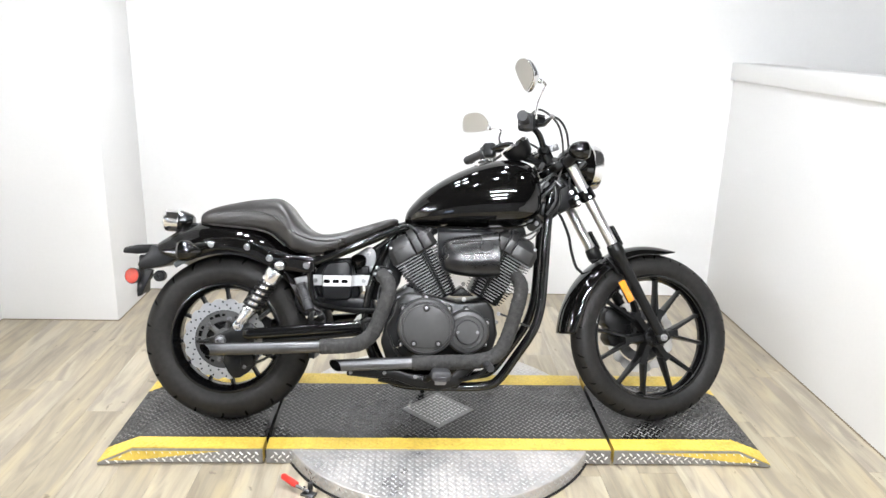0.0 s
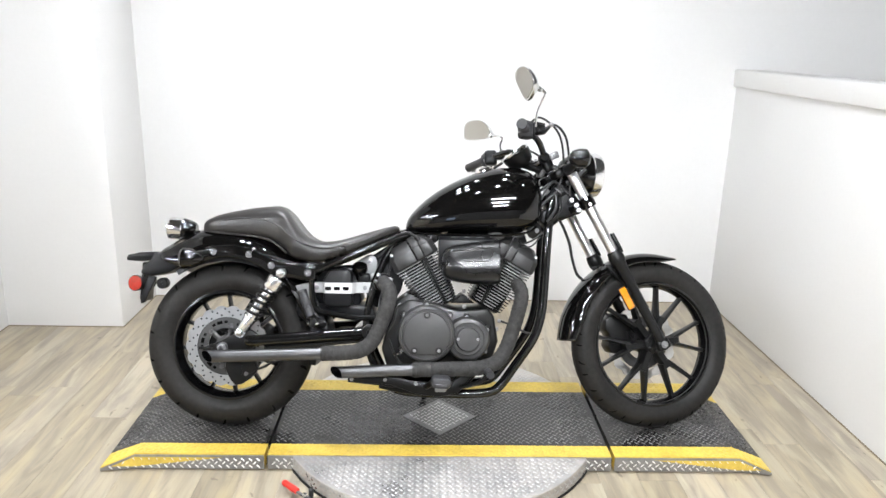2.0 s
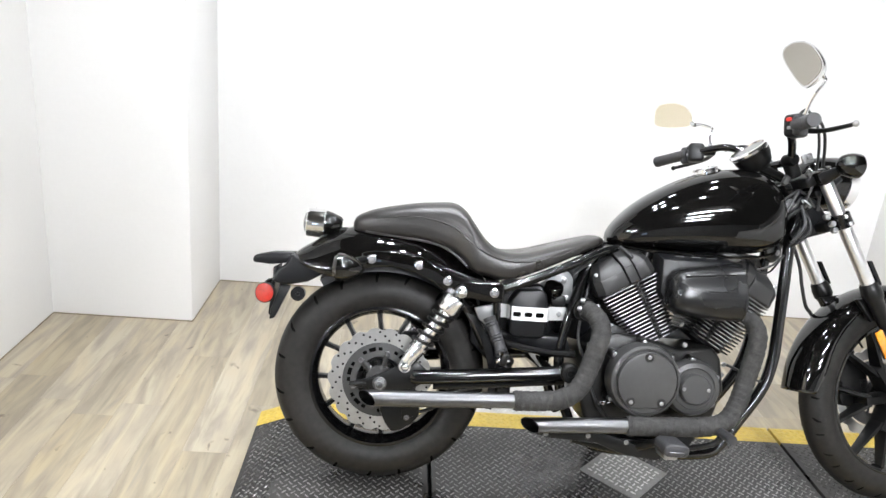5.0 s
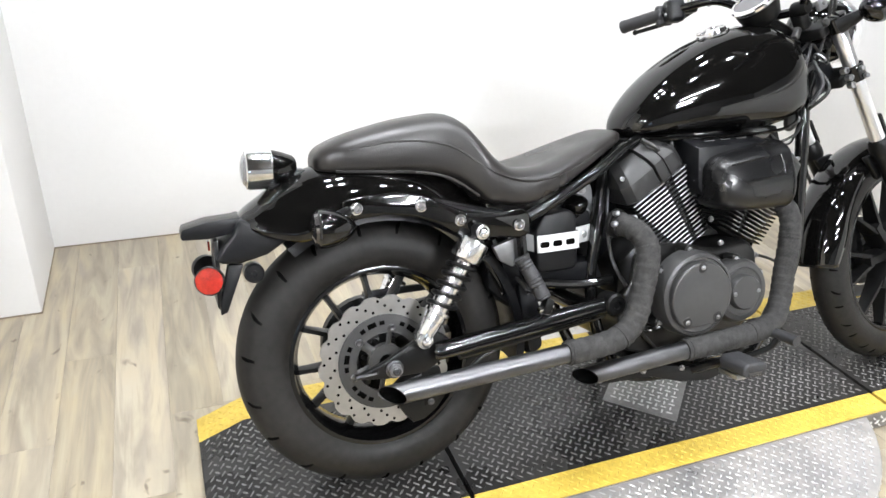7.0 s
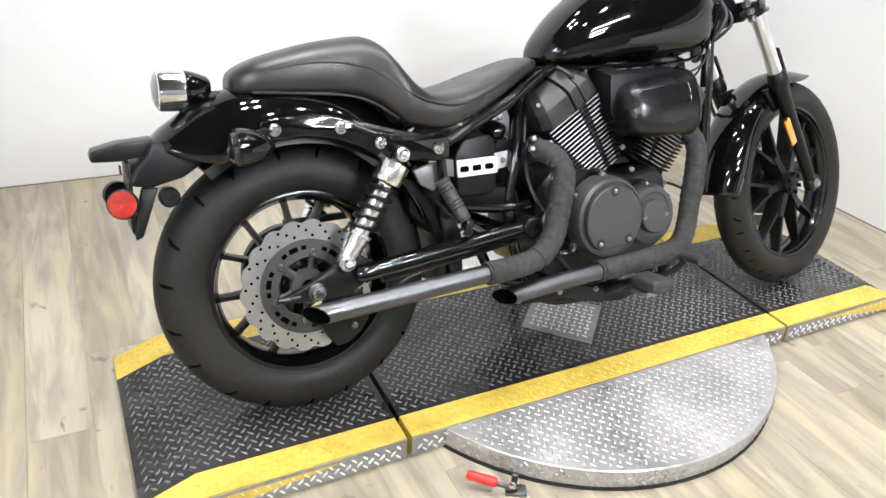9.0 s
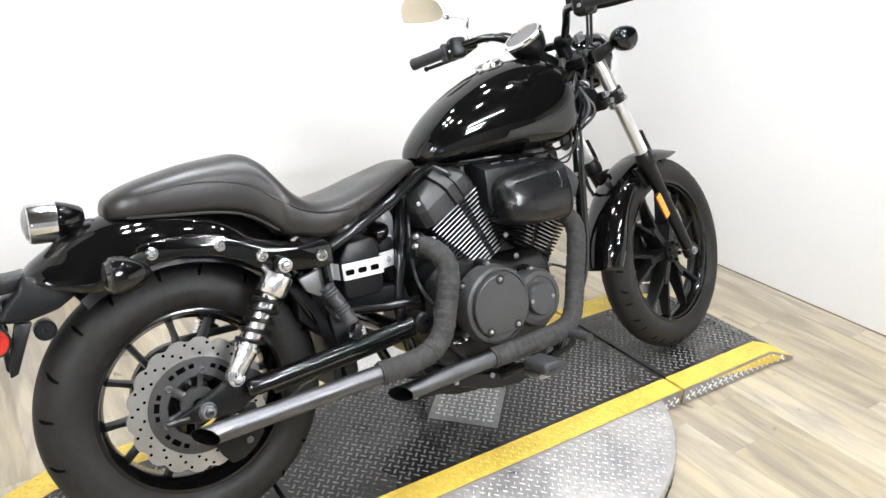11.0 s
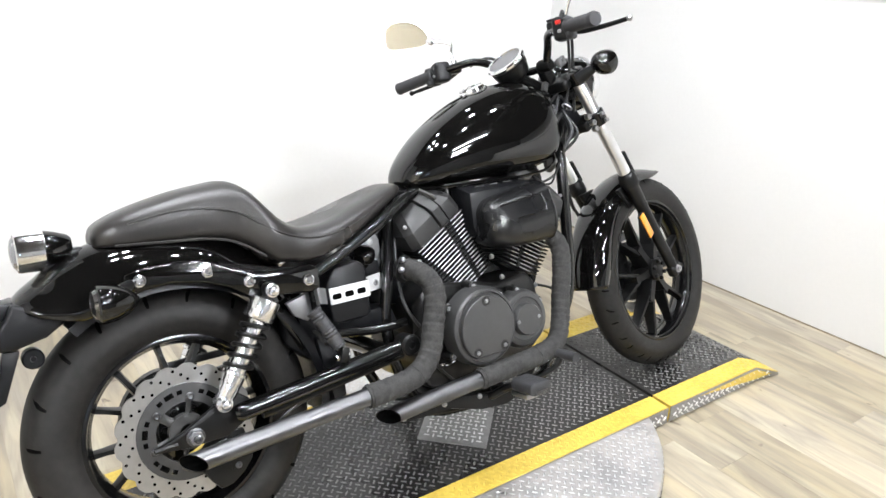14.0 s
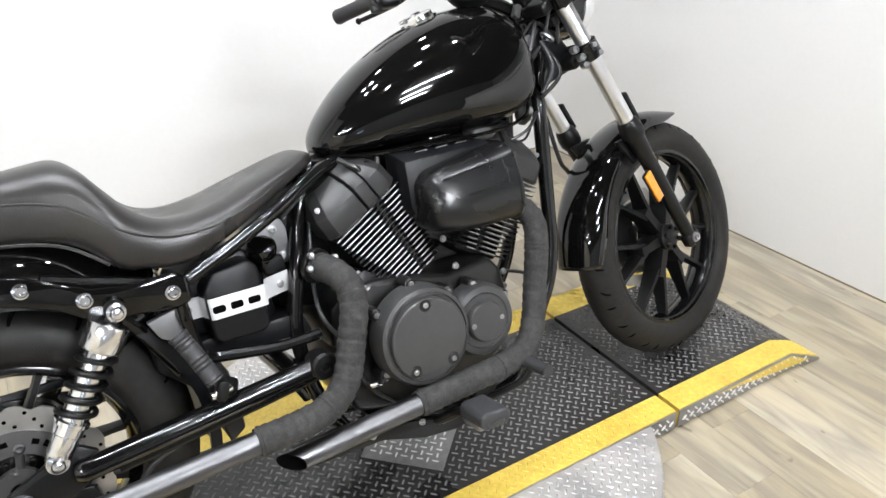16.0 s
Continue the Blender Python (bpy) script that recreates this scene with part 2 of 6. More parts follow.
def tube(pts, r, seg=12, res=6, caps=True, bm=None, flat=1.0, slash=0.0):
    """A round bar along points; r a number or a function of 0..1 along it."""
    bm = bm or bmesh.new()
    p = ease(pts, res)
    up = None
    loops = []
    for i, q in enumerate(p):
        d = (p[min(i + 1, len(p) - 1)] - p[max(i - 1, 0)]).normalized()
        if up is None:
            up = d.orthogonal().normalized() if abs(d.z) > 0.9 else (Vector((0, 0, 1)) - d * d.z).normalized()
        up = (up - d * up.dot(d)).normalized()
        side = d.cross(up)
        rad = r(i / (len(p) - 1)) if callable(r) else r
        loop = []
        for k in range(seg):
            a = 2 * math.pi * k / seg
            v = q + (up * math.cos(a) + side * math.sin(a) * flat) * rad
            if slash and i == 0:
                v = v + d * (math.sin(a) - math.cos(a) * 0.35) * rad * slash
            loop.append(v)
        loops.append(loop)
    rings(bm, loops, caps)
    return bm


def frame_of(d):
    d = Vector(d).normalized()
    up = d.orthogonal().normalized() if abs(d.y) > 0.95 else (Vector((0, 1, 0)) - d * d.y).normalized()
    return d, up, d.cross(up)


def lathe(profile, origin, axis, seg=32, bm=None, caps=True, arc=None):
    """Turns (radius, height) pairs about an axis."""
    bm = bm or bmesh.new()
    d, u, s = frame_of(axis)
    o = Vector(origin)
    loops = []
    for r, h in profile:
        loops.append([o + d * h + (u * math.cos(2 * math.pi * k / seg) + s * math.sin(2 * math.pi * k / seg)) * max(r, 1e-4)
                      for k in range(seg)])
    rings(bm, loops, caps)
    return bm


def ring_lathe(profile, origin, axis, seg=48, bm=None):
    """Turns a closed profile about an axis, as for a tyre."""
    bm = bm or bmesh.new()
    d, u, s = frame_of(axis)
    o = Vector(origin)
    vs = []
    for k in range(seg):
        a = 2 * math.pi * k / seg
        w = u * math.cos(a) + s * math.sin(a)
        vs.append([bm.verts.new(o + d * h + w * r) for r, h in profile])
    n = len(profile)
    for k in range(seg):
        a, b = vs[k], vs[(k + 1) % seg]
        for i in range(n):
            j = (i + 1) % n
            bm.faces.new((a[i], a[j], b[j], b[i]))
    return bm


def bevel(bm, width, segments=2, angle=30):
    edges = [e for e in bm.edges if len(e.link_faces) == 2 and e.calc_face_angle(0) > radians(angle)]
    if width and edges:
        bmesh.ops.bevel(bm, geom=edges, offset=width, segments=segments, affect="EDGES", profile=0.5, clamp_overlap=True)
    return bm


def prism(outline, w0, w1, bev=0.004, segments=2, taper=1.0):
    """A plate or block: an outline of (x, z) in the bike's side view, from w0 to w1 to its right."""
    bm = bmesh.new()
    cx = sum(p[0] for p in outline) / len(outline)
    cz = sum(p[1] for p in outline) / len(outline)
    a = [(x, -w0, z) for x, z in outline]
    b = [(cx + (x - cx) * taper, -w1, cz + (z - cz) * taper) for x, z in outline]
    rings(bm, [a, b])
    bmesh.ops.recalc_face_normals(bm, faces=bm.faces[:])
    return bevel(bm, bev, segments)


def block(size, centre, turn=(0, 0, 0), bev=0.004, segments=2, bm=None):
    sub = bmesh.new()
    bmesh.ops.create_cube(sub, size=1.0, matrix=Matrix.Diagonal((*size, 1)))
    bevel(sub, bev, segments)
    bmesh.ops.transform(sub, matrix=pose(*centre, *turn), verts=sub.verts)
    if bm is None:
        return sub
    join(bm, sub)
    return bm


def join(bm, sub):
    me = bpy.data.meshes.new("joined")
    sub.to_mesh(me)
    sub.free()
    bm.from_mesh(me)
    bpy.data.meshes.remove(me)
    return bm


def moved(bm, m):
    bmesh.ops.transform(bm, matrix=m, verts=bm.verts)
    return bm


def bolt(name, where, axis, parent, r=0.008, h=0.006, material=None, label=""):
    bm = lathe([(r * 1.25, 0), (r * 1.25, h * 0.25), (r, h * 0.3), (r, h * 0.85), (r * 0.8, h), (r * 0.45, h), (r * 0.4, h * 0.6)], where, axis, 12)
    return part(name, bm, material or CHROME, parent, label)


def empty(name, label, category, m=Matrix(), group=""):
    ob = tagged(new(name), label, category, group)
    ob.matrix_world = m
    return ob

# ---- room ----
LEFT_X, RIGHT_X, BACK_Y, PIER_X, PIER_Y, FRONT_Y, FAR_X = -2.15, 1.60, 1.475, -1.578, 1.0, -7.0, 4.6
WEST_X, WEST_END = -5.2, -0.55


def slab(name, x0, x1, y0, y1, z0, z1, material, label, category, bev=0.003):
    bm = block((x1 - x0, y1 - y0, z1 - z0), ((x0 + x1) / 2, (y0 + y1) / 2, (z0 + z1) / 2), bev=bev)
    return thing(name, bm, material, label, category, kind="structure")


floor = slab("floor", WEST_X - 0.1, FAR_X, FRONT_Y, BACK_Y + 0.1, -0.12, -0.003, JOINT, "light oak plank floor with fine dark joints", "floor")
slab("ceiling", WEST_X - 0.2, FAR_X + 0.2, FRONT_Y - 0.2, BACK_Y + 0.2, ROOM_H, ROOM_H + 0.12, CEIL, "dark grey painted ceiling", "ceiling")
slab("wall_north", WEST_X - 0.15, FAR_X + 0.15, BACK_Y, BACK_Y + 0.15, -0.1, ROOM_H, WALL, "plain white painted back wall", "wall")
slab("wall_west", LEFT_X - 0.15, LEFT_X, WEST_END, BACK_Y - 0.003, -0.1, ROOM_H, WALL, "plain white painted side wall", "wall")
slab("wall_far_west", WEST_X - 0.15, WEST_X, FRONT_Y, BACK_Y - 0.003, -0.1, ROOM_H, CREAM_WALL, "cream wall of the showroom", "wall")
slab("wall_east", FAR_X, FAR_X + 0.15, FRONT_Y, BACK_Y - 0.003, -0.1, ROOM_H, WALL, "pale wall beyond the half wall", "wall")
WIN = (-3.05, -2.35, 1.55, 2.15)
for nm, x0, x1, z0, z1 in (("wall_south", WEST_X - 0.15, WIN[0], -0.1, ROOM_H), ("wall_south_end", WIN[1], FAR_X + 0.15, -0.1, ROOM_H),
                           ("wall_south_foot", WIN[0], WIN[1], -0.1, WIN[2]), ("wall_south_head", WIN[0], WIN[1], WIN[3], ROOM_H)):
    slab(nm, x0, x1, FRONT_Y - 0.15, FRONT_Y - 0.003, z0, z1, GREY_WALL, "grey wall of the showroom with a small window", "wall", bev=0)
window = thing("window_1", block((0.03, 0.05, WIN[3] - WIN[2]), ((WIN[0] + WIN[1]) / 2, FRONT_Y - 0.04, (WIN[2] + WIN[3]) / 2), bev=0.003), WALL, "small white two-pane window", "window", kind="structure")
for x in (WIN[0] + 0.015, WIN[1] - 0.015):
    part("window_frame", block((0.03, 0.05, WIN[3] - WIN[2]), (x, FRONT_Y - 0.04, (WIN[2] + WIN[3]) / 2), bev=0.003), WALL, window)
area_lamp("window_sky", ((WIN[0] + WIN[1]) / 2, FRONT_Y - 0.10, (WIN[2] + WIN[3]) / 2), ((WIN[0] + WIN[1]) / 2, 0, (WIN[2] + WIN[3]) / 2), 9, WIN[1] - WIN[0], WIN[3] - WIN[2], "RECTANGLE", (0.55, 0.72, 1.0))
slab("wall_pier", LEFT_X - 0.05, PIER_X, PIER_Y, BACK_Y + 0.05, -0.1, ROOM_H - 0.002, WALL, "white painted pier standing against the back wall", "wall", bev=0.006)
LOW_TURN = Matrix.Translation((1.598, BACK_Y, 0)) @ pose(0, 0, 0, 0, 0, 0.5)
for nm, x0, x1, y0, z0, z1, material, text, category, bev in (
        ("wall_low", 0.0, 0.12, -5.4, -0.1, 1.232, WALL, "white half wall with a flat cap", "wall", 0.003),
        ("trim", -0.018, 0.14, -5.42, 1.232, 1.322, WALL, "white wooden cap of the half wall", "trim", 0.006),
        ("baseboard", -0.004, 0.0, -5.3, -0.001, 0.005, JOINT, "thin dark joint along the foot of the half wall", "joint", 0.001)):
    slab(nm, x0, x1, y0, 0.04, z0, z1, material, text, category, bev).matrix_world = LOW_TURN

for x0, x1, y0, y1 in ((LEFT_X + 0.003, PIER_X, PIER_Y - 0.003, PIER_Y + 0.001), (PIER_X - 0.001, PIER_X + 0.003, PIER_Y - 0.003, BACK_Y - 0.003), (PIER_X, 1.58, BACK_Y - 0.003, BACK_Y + 0.001),
                       (LEFT_X - 0.001, LEFT_X + 0.003, WEST_END + 0.01, PIER_Y - 0.003)):
    slab("baseboard", x0, x1, y0, y1, -0.001, 0.004, JOINT, "thin dark joint along the foot of the wall", "joint", 0)

# ---- ceiling tubes and a small window, seen mirrored in the paint, two tubes added ----
def glow_mat(name, colour, strength):
    m = bpy.data.materials.new(name)
    m.use_nodes = True
    b = m.node_tree.nodes["Principled BSDF"]
    b.inputs["Base Color"].default_value = (0.8, 0.8, 0.8, 1)
    b.inputs["Emission Color"].default_value = (*colour, 1)
    b.inputs["Emission Strength"].default_value = strength
    return m


GLOW = glow_mat("lit_tube", (0.92, 0.95, 1.0), TUBE_GLOW)


def tube_lamp(x, y, length):
    ob = empty("tube_lamp", "lit white fluorescent tube on a ceiling batten, out of view", "lamp", pose(x, y, ROOM_H), "ceiling tubes")
    part("batten", block((length + 0.08, 0.06, 0.04), (0, 0, -0.021), bev=0.006), WALL, ob)
    part("tube", lathe([(0.010, -length / 2), (0.017, -length / 2 + 0.004), (0.017, length / 2 - 0.004), (0.010, length / 2)], (0, 0, -0.075), (1, 0, 0), 12), GLOW, ob, "glowing glass tube")
    for s in (-1, 1):
        part("holder", block((0.02, 0.03, 0.05), (s * (length / 2 + 0.011), 0, -0.064), bev=0.004), WALL, ob)


# the two far-west tubes are unseen additions that brighten the mirrored cream wall
for tx, ty, length in ((0.42, -2.6, 1.1), (0.25, -3.5, 0.8), (0.30, -4.4, 0.8), (-3.7, -2.6, 1.2), (-3.7, -4.2, 1.2)):
    tube_lamp(tx, ty, length)

# ---- turntable platform ----
TOP, GAP_X, END_X, BEND_X = 0.06, 0.6, 1.157, 1.045
NEAR, NEAR_IN, FAR_IN, FAR_OUT = -0.272, -0.203, 0.212, 0.302
R_DISC = 0.578
platform = empty("turntable_platform", "low black tread-plate motorcycle turntable with yellow edges", "turntable")


def lozenges(name, cells, parent, material, label="", height=0.0024):
    """Raised tread bars; cells of centre, along, across and up vectors."""
    verts, faces = [], []
    for c, a, b, n in cells:
        k = len(verts)
        L, W, H = 0.0098, 0.0028, height
        base = [c + a * L, c + a * L * 0.45 + b * W, c - a * L * 0.45 + b * W, c - a * L, c - a * L * 0.45 - b * W, c + a * L * 0.45 - b * W]
        ridge = [c + a * L * 0.6 + n * H, c - a * L * 0.6 + n * H]
        verts += [v - n * 0.0004 for v in base] + ridge
        faces += [(k, k + 1, k + 6), (k + 1, k + 2, k + 7, k + 6), (k + 2, k + 3, k + 7), (k + 3, k + 4, k + 7), (k + 4, k + 5, k + 6, k + 7), (k + 5, k, k + 6)]
    me = bpy.data.meshes.new(name)
    me.from_pydata(verts, [], faces)
    me.materials.append(material)
    me.polygons.foreach_set("use_smooth", [True] * len(me.polygons))
    ob = new(name, me)
    ob.parent = parent
    return tagged(ob, label, kind="stuff")


def tread_cells(x0, x1, y0, y1, height, inside, pitch=0.0185, turn=0.0):
    out = []
    slope = lambda x, y: Vector((-(height(x + 0.001, y) - height(x - 0.001, y)) / 0.002, 0, 1)).normalized()
    step = pitch / math.sqrt(2)
    for k in range(math.ceil(y0 / step), math.floor(y1 / step) + 1):
        for m in range(math.ceil(x0 / step / 2) - 1, math.floor(x1 / step / 2) + 2):
            x, y = (2 * m + k % 2) * step, k * step
            if inside(x, y):
                n = slope(x, y)
                ang = radians(45 if k % 2 else -45) + turn
                a = Vector((math.cos(ang), math.sin(ang), 0))
                a = (a - n * a.dot(n)).normalized()
                out.append((Vector((x, y, height(x, y))), a, n.cross(a), n))
    return out


def deck_z(x, y=0):
    return TOP if abs(x) <= BEND_X else TOP - (abs(x) - BEND_X) * (TOP - 0.016) / (END_X - BEND_X)


def strip(x0, x1, y0, y1, flare=0.0):
    xs = sorted({x0, x1, *[s * BEND_X for s in (-1, 1) if x0 < s * BEND_X < x1]})
    top = [(x, deck_z(x)) for x in xs]
    bm = bmesh.new()
    prof = top + [(x, 0.006) for x in reversed(xs)]
    loops = []
    for y in (y0, y1):
        loops.append([(x, y + (flare if y == y0 and abs(abs(x) - END_X) < 1e-6 else 0), z) for x, z in prof])
    rings(bm, loops)
    return bevel(bm, 0.0012, 1)


def section(x0, x1, label):
    deck = part("deck_section", strip(x0, x1, NEAR_IN + 0.0004, FAR_IN - 0.0004), PLATE_BLACK, platform, label)
    near = part("edge_stripe", strip(x0, x1, NEAR, NEAR_IN, -0.018), YELLOW, deck, "yellow painted edge stripe")
    far = part("edge_stripe", strip(x0, x1, FAR_IN, FAR_OUT), YELLOW, deck, "yellow painted edge stripe")
    e = 0.014
    lozenges("tread_pattern", tread_cells(x0, x1, NEAR_IN, FAR_IN, deck_z, lambda x, y: x0 + e < x < x1 - e and NEAR_IN + e < y < FAR_IN - e
             and abs(x) / 0.137 + abs(y) / 0.137 > 1.08), deck, TREAD_TOP)
    lozenges("tread_pattern", tread_cells(x0, x1, NEAR, NEAR_IN, deck_z, lambda x, y: x0 + e < x < x1 - e and NEAR + 0.009 < y < NEAR_IN - 0.006), deck, YELLOW)
    lozenges("tread_pattern", tread_cells(x0, x1, FAR_IN, FAR_OUT, deck_z, lambda x, y: x0 + e < x < x1 - e and FAR_IN + 0.009 < y < FAR_OUT - 0.009), deck, YELLOW)
    xs = sorted({x0, x1, *[s * BEND_X for s in (-1, 1) if x0 < s * BEND_X < x1]})
    for yy, th in ((NEAR - 0.0045, 0.004), (FAR_OUT + 0.0005, 0.004)):
        fl = -0.018 if yy < 0 else 0
        bm = bmesh.new()
        loops = []
        for x in xs:
            y, z = yy + (fl if abs(abs(x) - END_X) < 1e-6 else 0), deck_z(x) - 0.003
            loops.append([(x, y, 0.005), (x, y, z), (x, y + th, z), (x, y + th, 0.005)])
        rings(bm, loops)
        part("skirt", bm, SKIRT, deck, "bright aluminium tread-plate skirt")
        if yy < 0:
            cells = []
            k = 0
            x = x0 + 0.02
            while x < x1 - 0.015:
                k += 1
                for z in ((0.015, 0.041), (0.028,))[k % 2]:
                    if deck_z(x) - 0.011 > z:
                        ang = radians(45 if k % 2 else -45)
                        a, n = Vector((math.cos(ang), 0, math.sin(ang))), Vector((0, -1, 0))
                        yo = -0.018 * max(0, (abs(x) - BEND_X) / (END_X - BEND_X))
                        cells.append((Vector((x, yy + yo, z)), a, n.cross(a), n))
                x += 0.0131
            lozenges("tread_pattern", cells, deck, TREAD_SKIRT, height=0.004)
    return deck


section(-GAP_X + 0.006, GAP_X - 0.006, "black tread-plate middle deck")
section(-END_X, -GAP_X - 0.006, "black tread-plate end deck sloping to the floor")
section(GAP_X + 0.006, END_X, "black tread-plate end deck sloping to the floor")
# near-black liner put under the decks as the shade in their joints
part("joint_liner", block((1.9, 0.5, 0.03), (0, 0.01, 0.016), bev=0.002), GAP, platform, "dark liner that shades the joints")
disc = part("turntable_disc", lathe([(R_DISC - 0.004, 0.006), (R_DISC, 0.008), (R_DISC, 0.053), (R_DISC - 0.003, 0.056), (0.2, 0.056)], (0, 0, 0), (0, 0, 1), 96),
            PLATE_ALU, platform, "bright aluminium tread-plate disc")
lozenges("tread_pattern", tread_cells(-R_DISC, R_DISC, -R_DISC, R_DISC, lambda x, y: 0.056,
         lambda x, y: math.hypot(x, y) < R_DISC - 0.014 and (y < NEAR - 0.014 or y > FAR_OUT + 0.014), turn=0.0), disc, TREAD_ALU)
cells = []
for k in range(272):
    a = 2 * math.pi * k / 272
    nrm = Vector((math.cos(a), math.sin(a), 0))
    if abs(nrm.y) > 0.45:
        for z in ((0.016, 0.042), (0.029,))[k % 2]:
            tang = (Vector((-nrm.y, nrm.x, 0)) + Vector((0, 0, 1 if k % 2 else -1))).normalized()
            cells.append((nrm * R_DISC + Vector((0, 0, z)), tang, nrm.cross(tang), nrm))
lozenges("tread_pattern", cells, disc, TREAD_ALU, height=0.0032)
part("base_ring", lathe([(R_DISC + 0.004, 0.0), (R_DISC + 0.004, 0.008), (R_DISC - 0.05, 0.008)], (0, 0, 0), (0, 0, 1), 72), GAP, disc, "dark ring under the disc")
for a in (-150, -125, -105, -80, -58, -38, 40, 62, 85, 110, 135):
    bolt("screw", (math.cos(radians(a)) * (R_DISC - 0.03), math.sin(radians(a)) * (R_DISC - 0.03), 0.056), (0, 0, 1), disc, 0.004, 0.0015, PLATE_ALU)
bm = bmesh.new()
rings(bm, [[(0.137, 0, z), (0, 0.137, z), (-0.137, 0, z), (0, -0.137, z)] for z in (TOP - 0.004, TOP + 0.0035)])
diamond = part("diamond_plate", bevel(bm, 0.001, 1), SKIRT, platform, "square aluminium tread plate set cornerwise")
lozenges("tread_pattern", tread_cells(-0.14, 0.14, -0.14, 0.14, lambda x, y: TOP + 0.0035, lambda x, y: abs(x) + abs(y) < 0.118), diamond, TREAD_SKIRT)

# red-handled lock lever at the disc's rim
lever = empty("lock_lever", "small steel toggle lever with a red plastic grip beside the turntable", "lever", pose(-0.452, -0.450, 0.0, 0, 0, 0))
part("grip", lathe([(0.004, 0), (0.0105, 0.004), (0.0115, 0.02), (0.010, 0.05), (0.0115, 0.062), (0.008, 0.07)], (-0.012, 0.012, 0.026), (-1, 0.8, 0.12), 14), RED_PLASTIC, lever, "red plastic grip")
part("arm", tube([(-0.016, 0.012, 0.026), (0.004, 0.0, 0.022), (0.028, -0.008, 0.016)], 0.005, 8, 4), STEEL, lever)
part("bracket", block((0.046, 0.03, 0.008), (0.026, -0.004, 0.0045), (0, 0, -25), 0.002), STEEL, lever)
part("jaw", block((0.014, 0.012, 0.03), (0.03, 0.012, 0.022), (0, 0, -25), 0.003), STEEL, lever)
bolt("pin", (0.012, -0.004, 0.026), (0, -1, 0.3), lever, 0.006, 0.01)

# ---- motorcycle ----
# Built upright in its own frame: x ahead, y to its left, z up from the tyres' foot; w is the distance to its right.
LEAN = pose(0, -0.073, 0.063, 0, 0, 0.5) @ pose(0, 0, 0, -16.0)
bike = empty("motorcycle", "black cruiser motorcycle with wrapped exhausts leaning on its side stand", "motorcycle", LEAN)
FX, FZ, RX, RZ = 0.789, 0.311, -0.764, 0.301
AXIS = Vector((-math.sin(radians(29)), 0, math.cos(radians(29))))
AX0 = Vector((0.733, 0, 0.31))
STEER = Matrix.Translation(AX0) @ Matrix.Rotation(radians(10.6), 4, AXIS) @ Matrix.Translation(-AX0)
LEFT = Matrix.Diagonal((1, -1, 1, 1))


def bpart(name, bm, material, parent=None, label="", smooth=35.0):
    return part(name, bm, material, parent or bike, label, smooth)


def fpart(name, bm, material, parent=None, label="", smooth=35.0):
    """A part that turns with the fork."""
    return part(name, moved(bm, STEER), material, parent or bike, label, smooth)


def sym(make, name, material, label="", adder=bpart, parent=None):
    """The same part on the bike's right and left."""
    for m in (Matrix(), LEFT):
        adder(name, moved(make(), m), material, parent, label)


def v3(x, w, z):
    return Vector((x, -w, z))


# -- wheels --
def tyre_profile(R, lip, half, crown):
    out = []
    for k in range(13):
        a = math.pi * (k / 12 - 0.5)
        y = half * math.sin(a)
        out.append((R - crown * (1 - math.cos(a)) ** 1.0, y))
    out += [((R - crown + lip) / 2, half * 0.985), (lip + 0.008, half * 0.86), (lip, half * 0.78), (lip - 0.012, half * 0.6),
            (lip - 0.012, -half * 0.6), (lip, -half * 0.78), (lip + 0.008, -half * 0.86), ((R - crown + lip) / 2, -half * 0.985)]
    return out


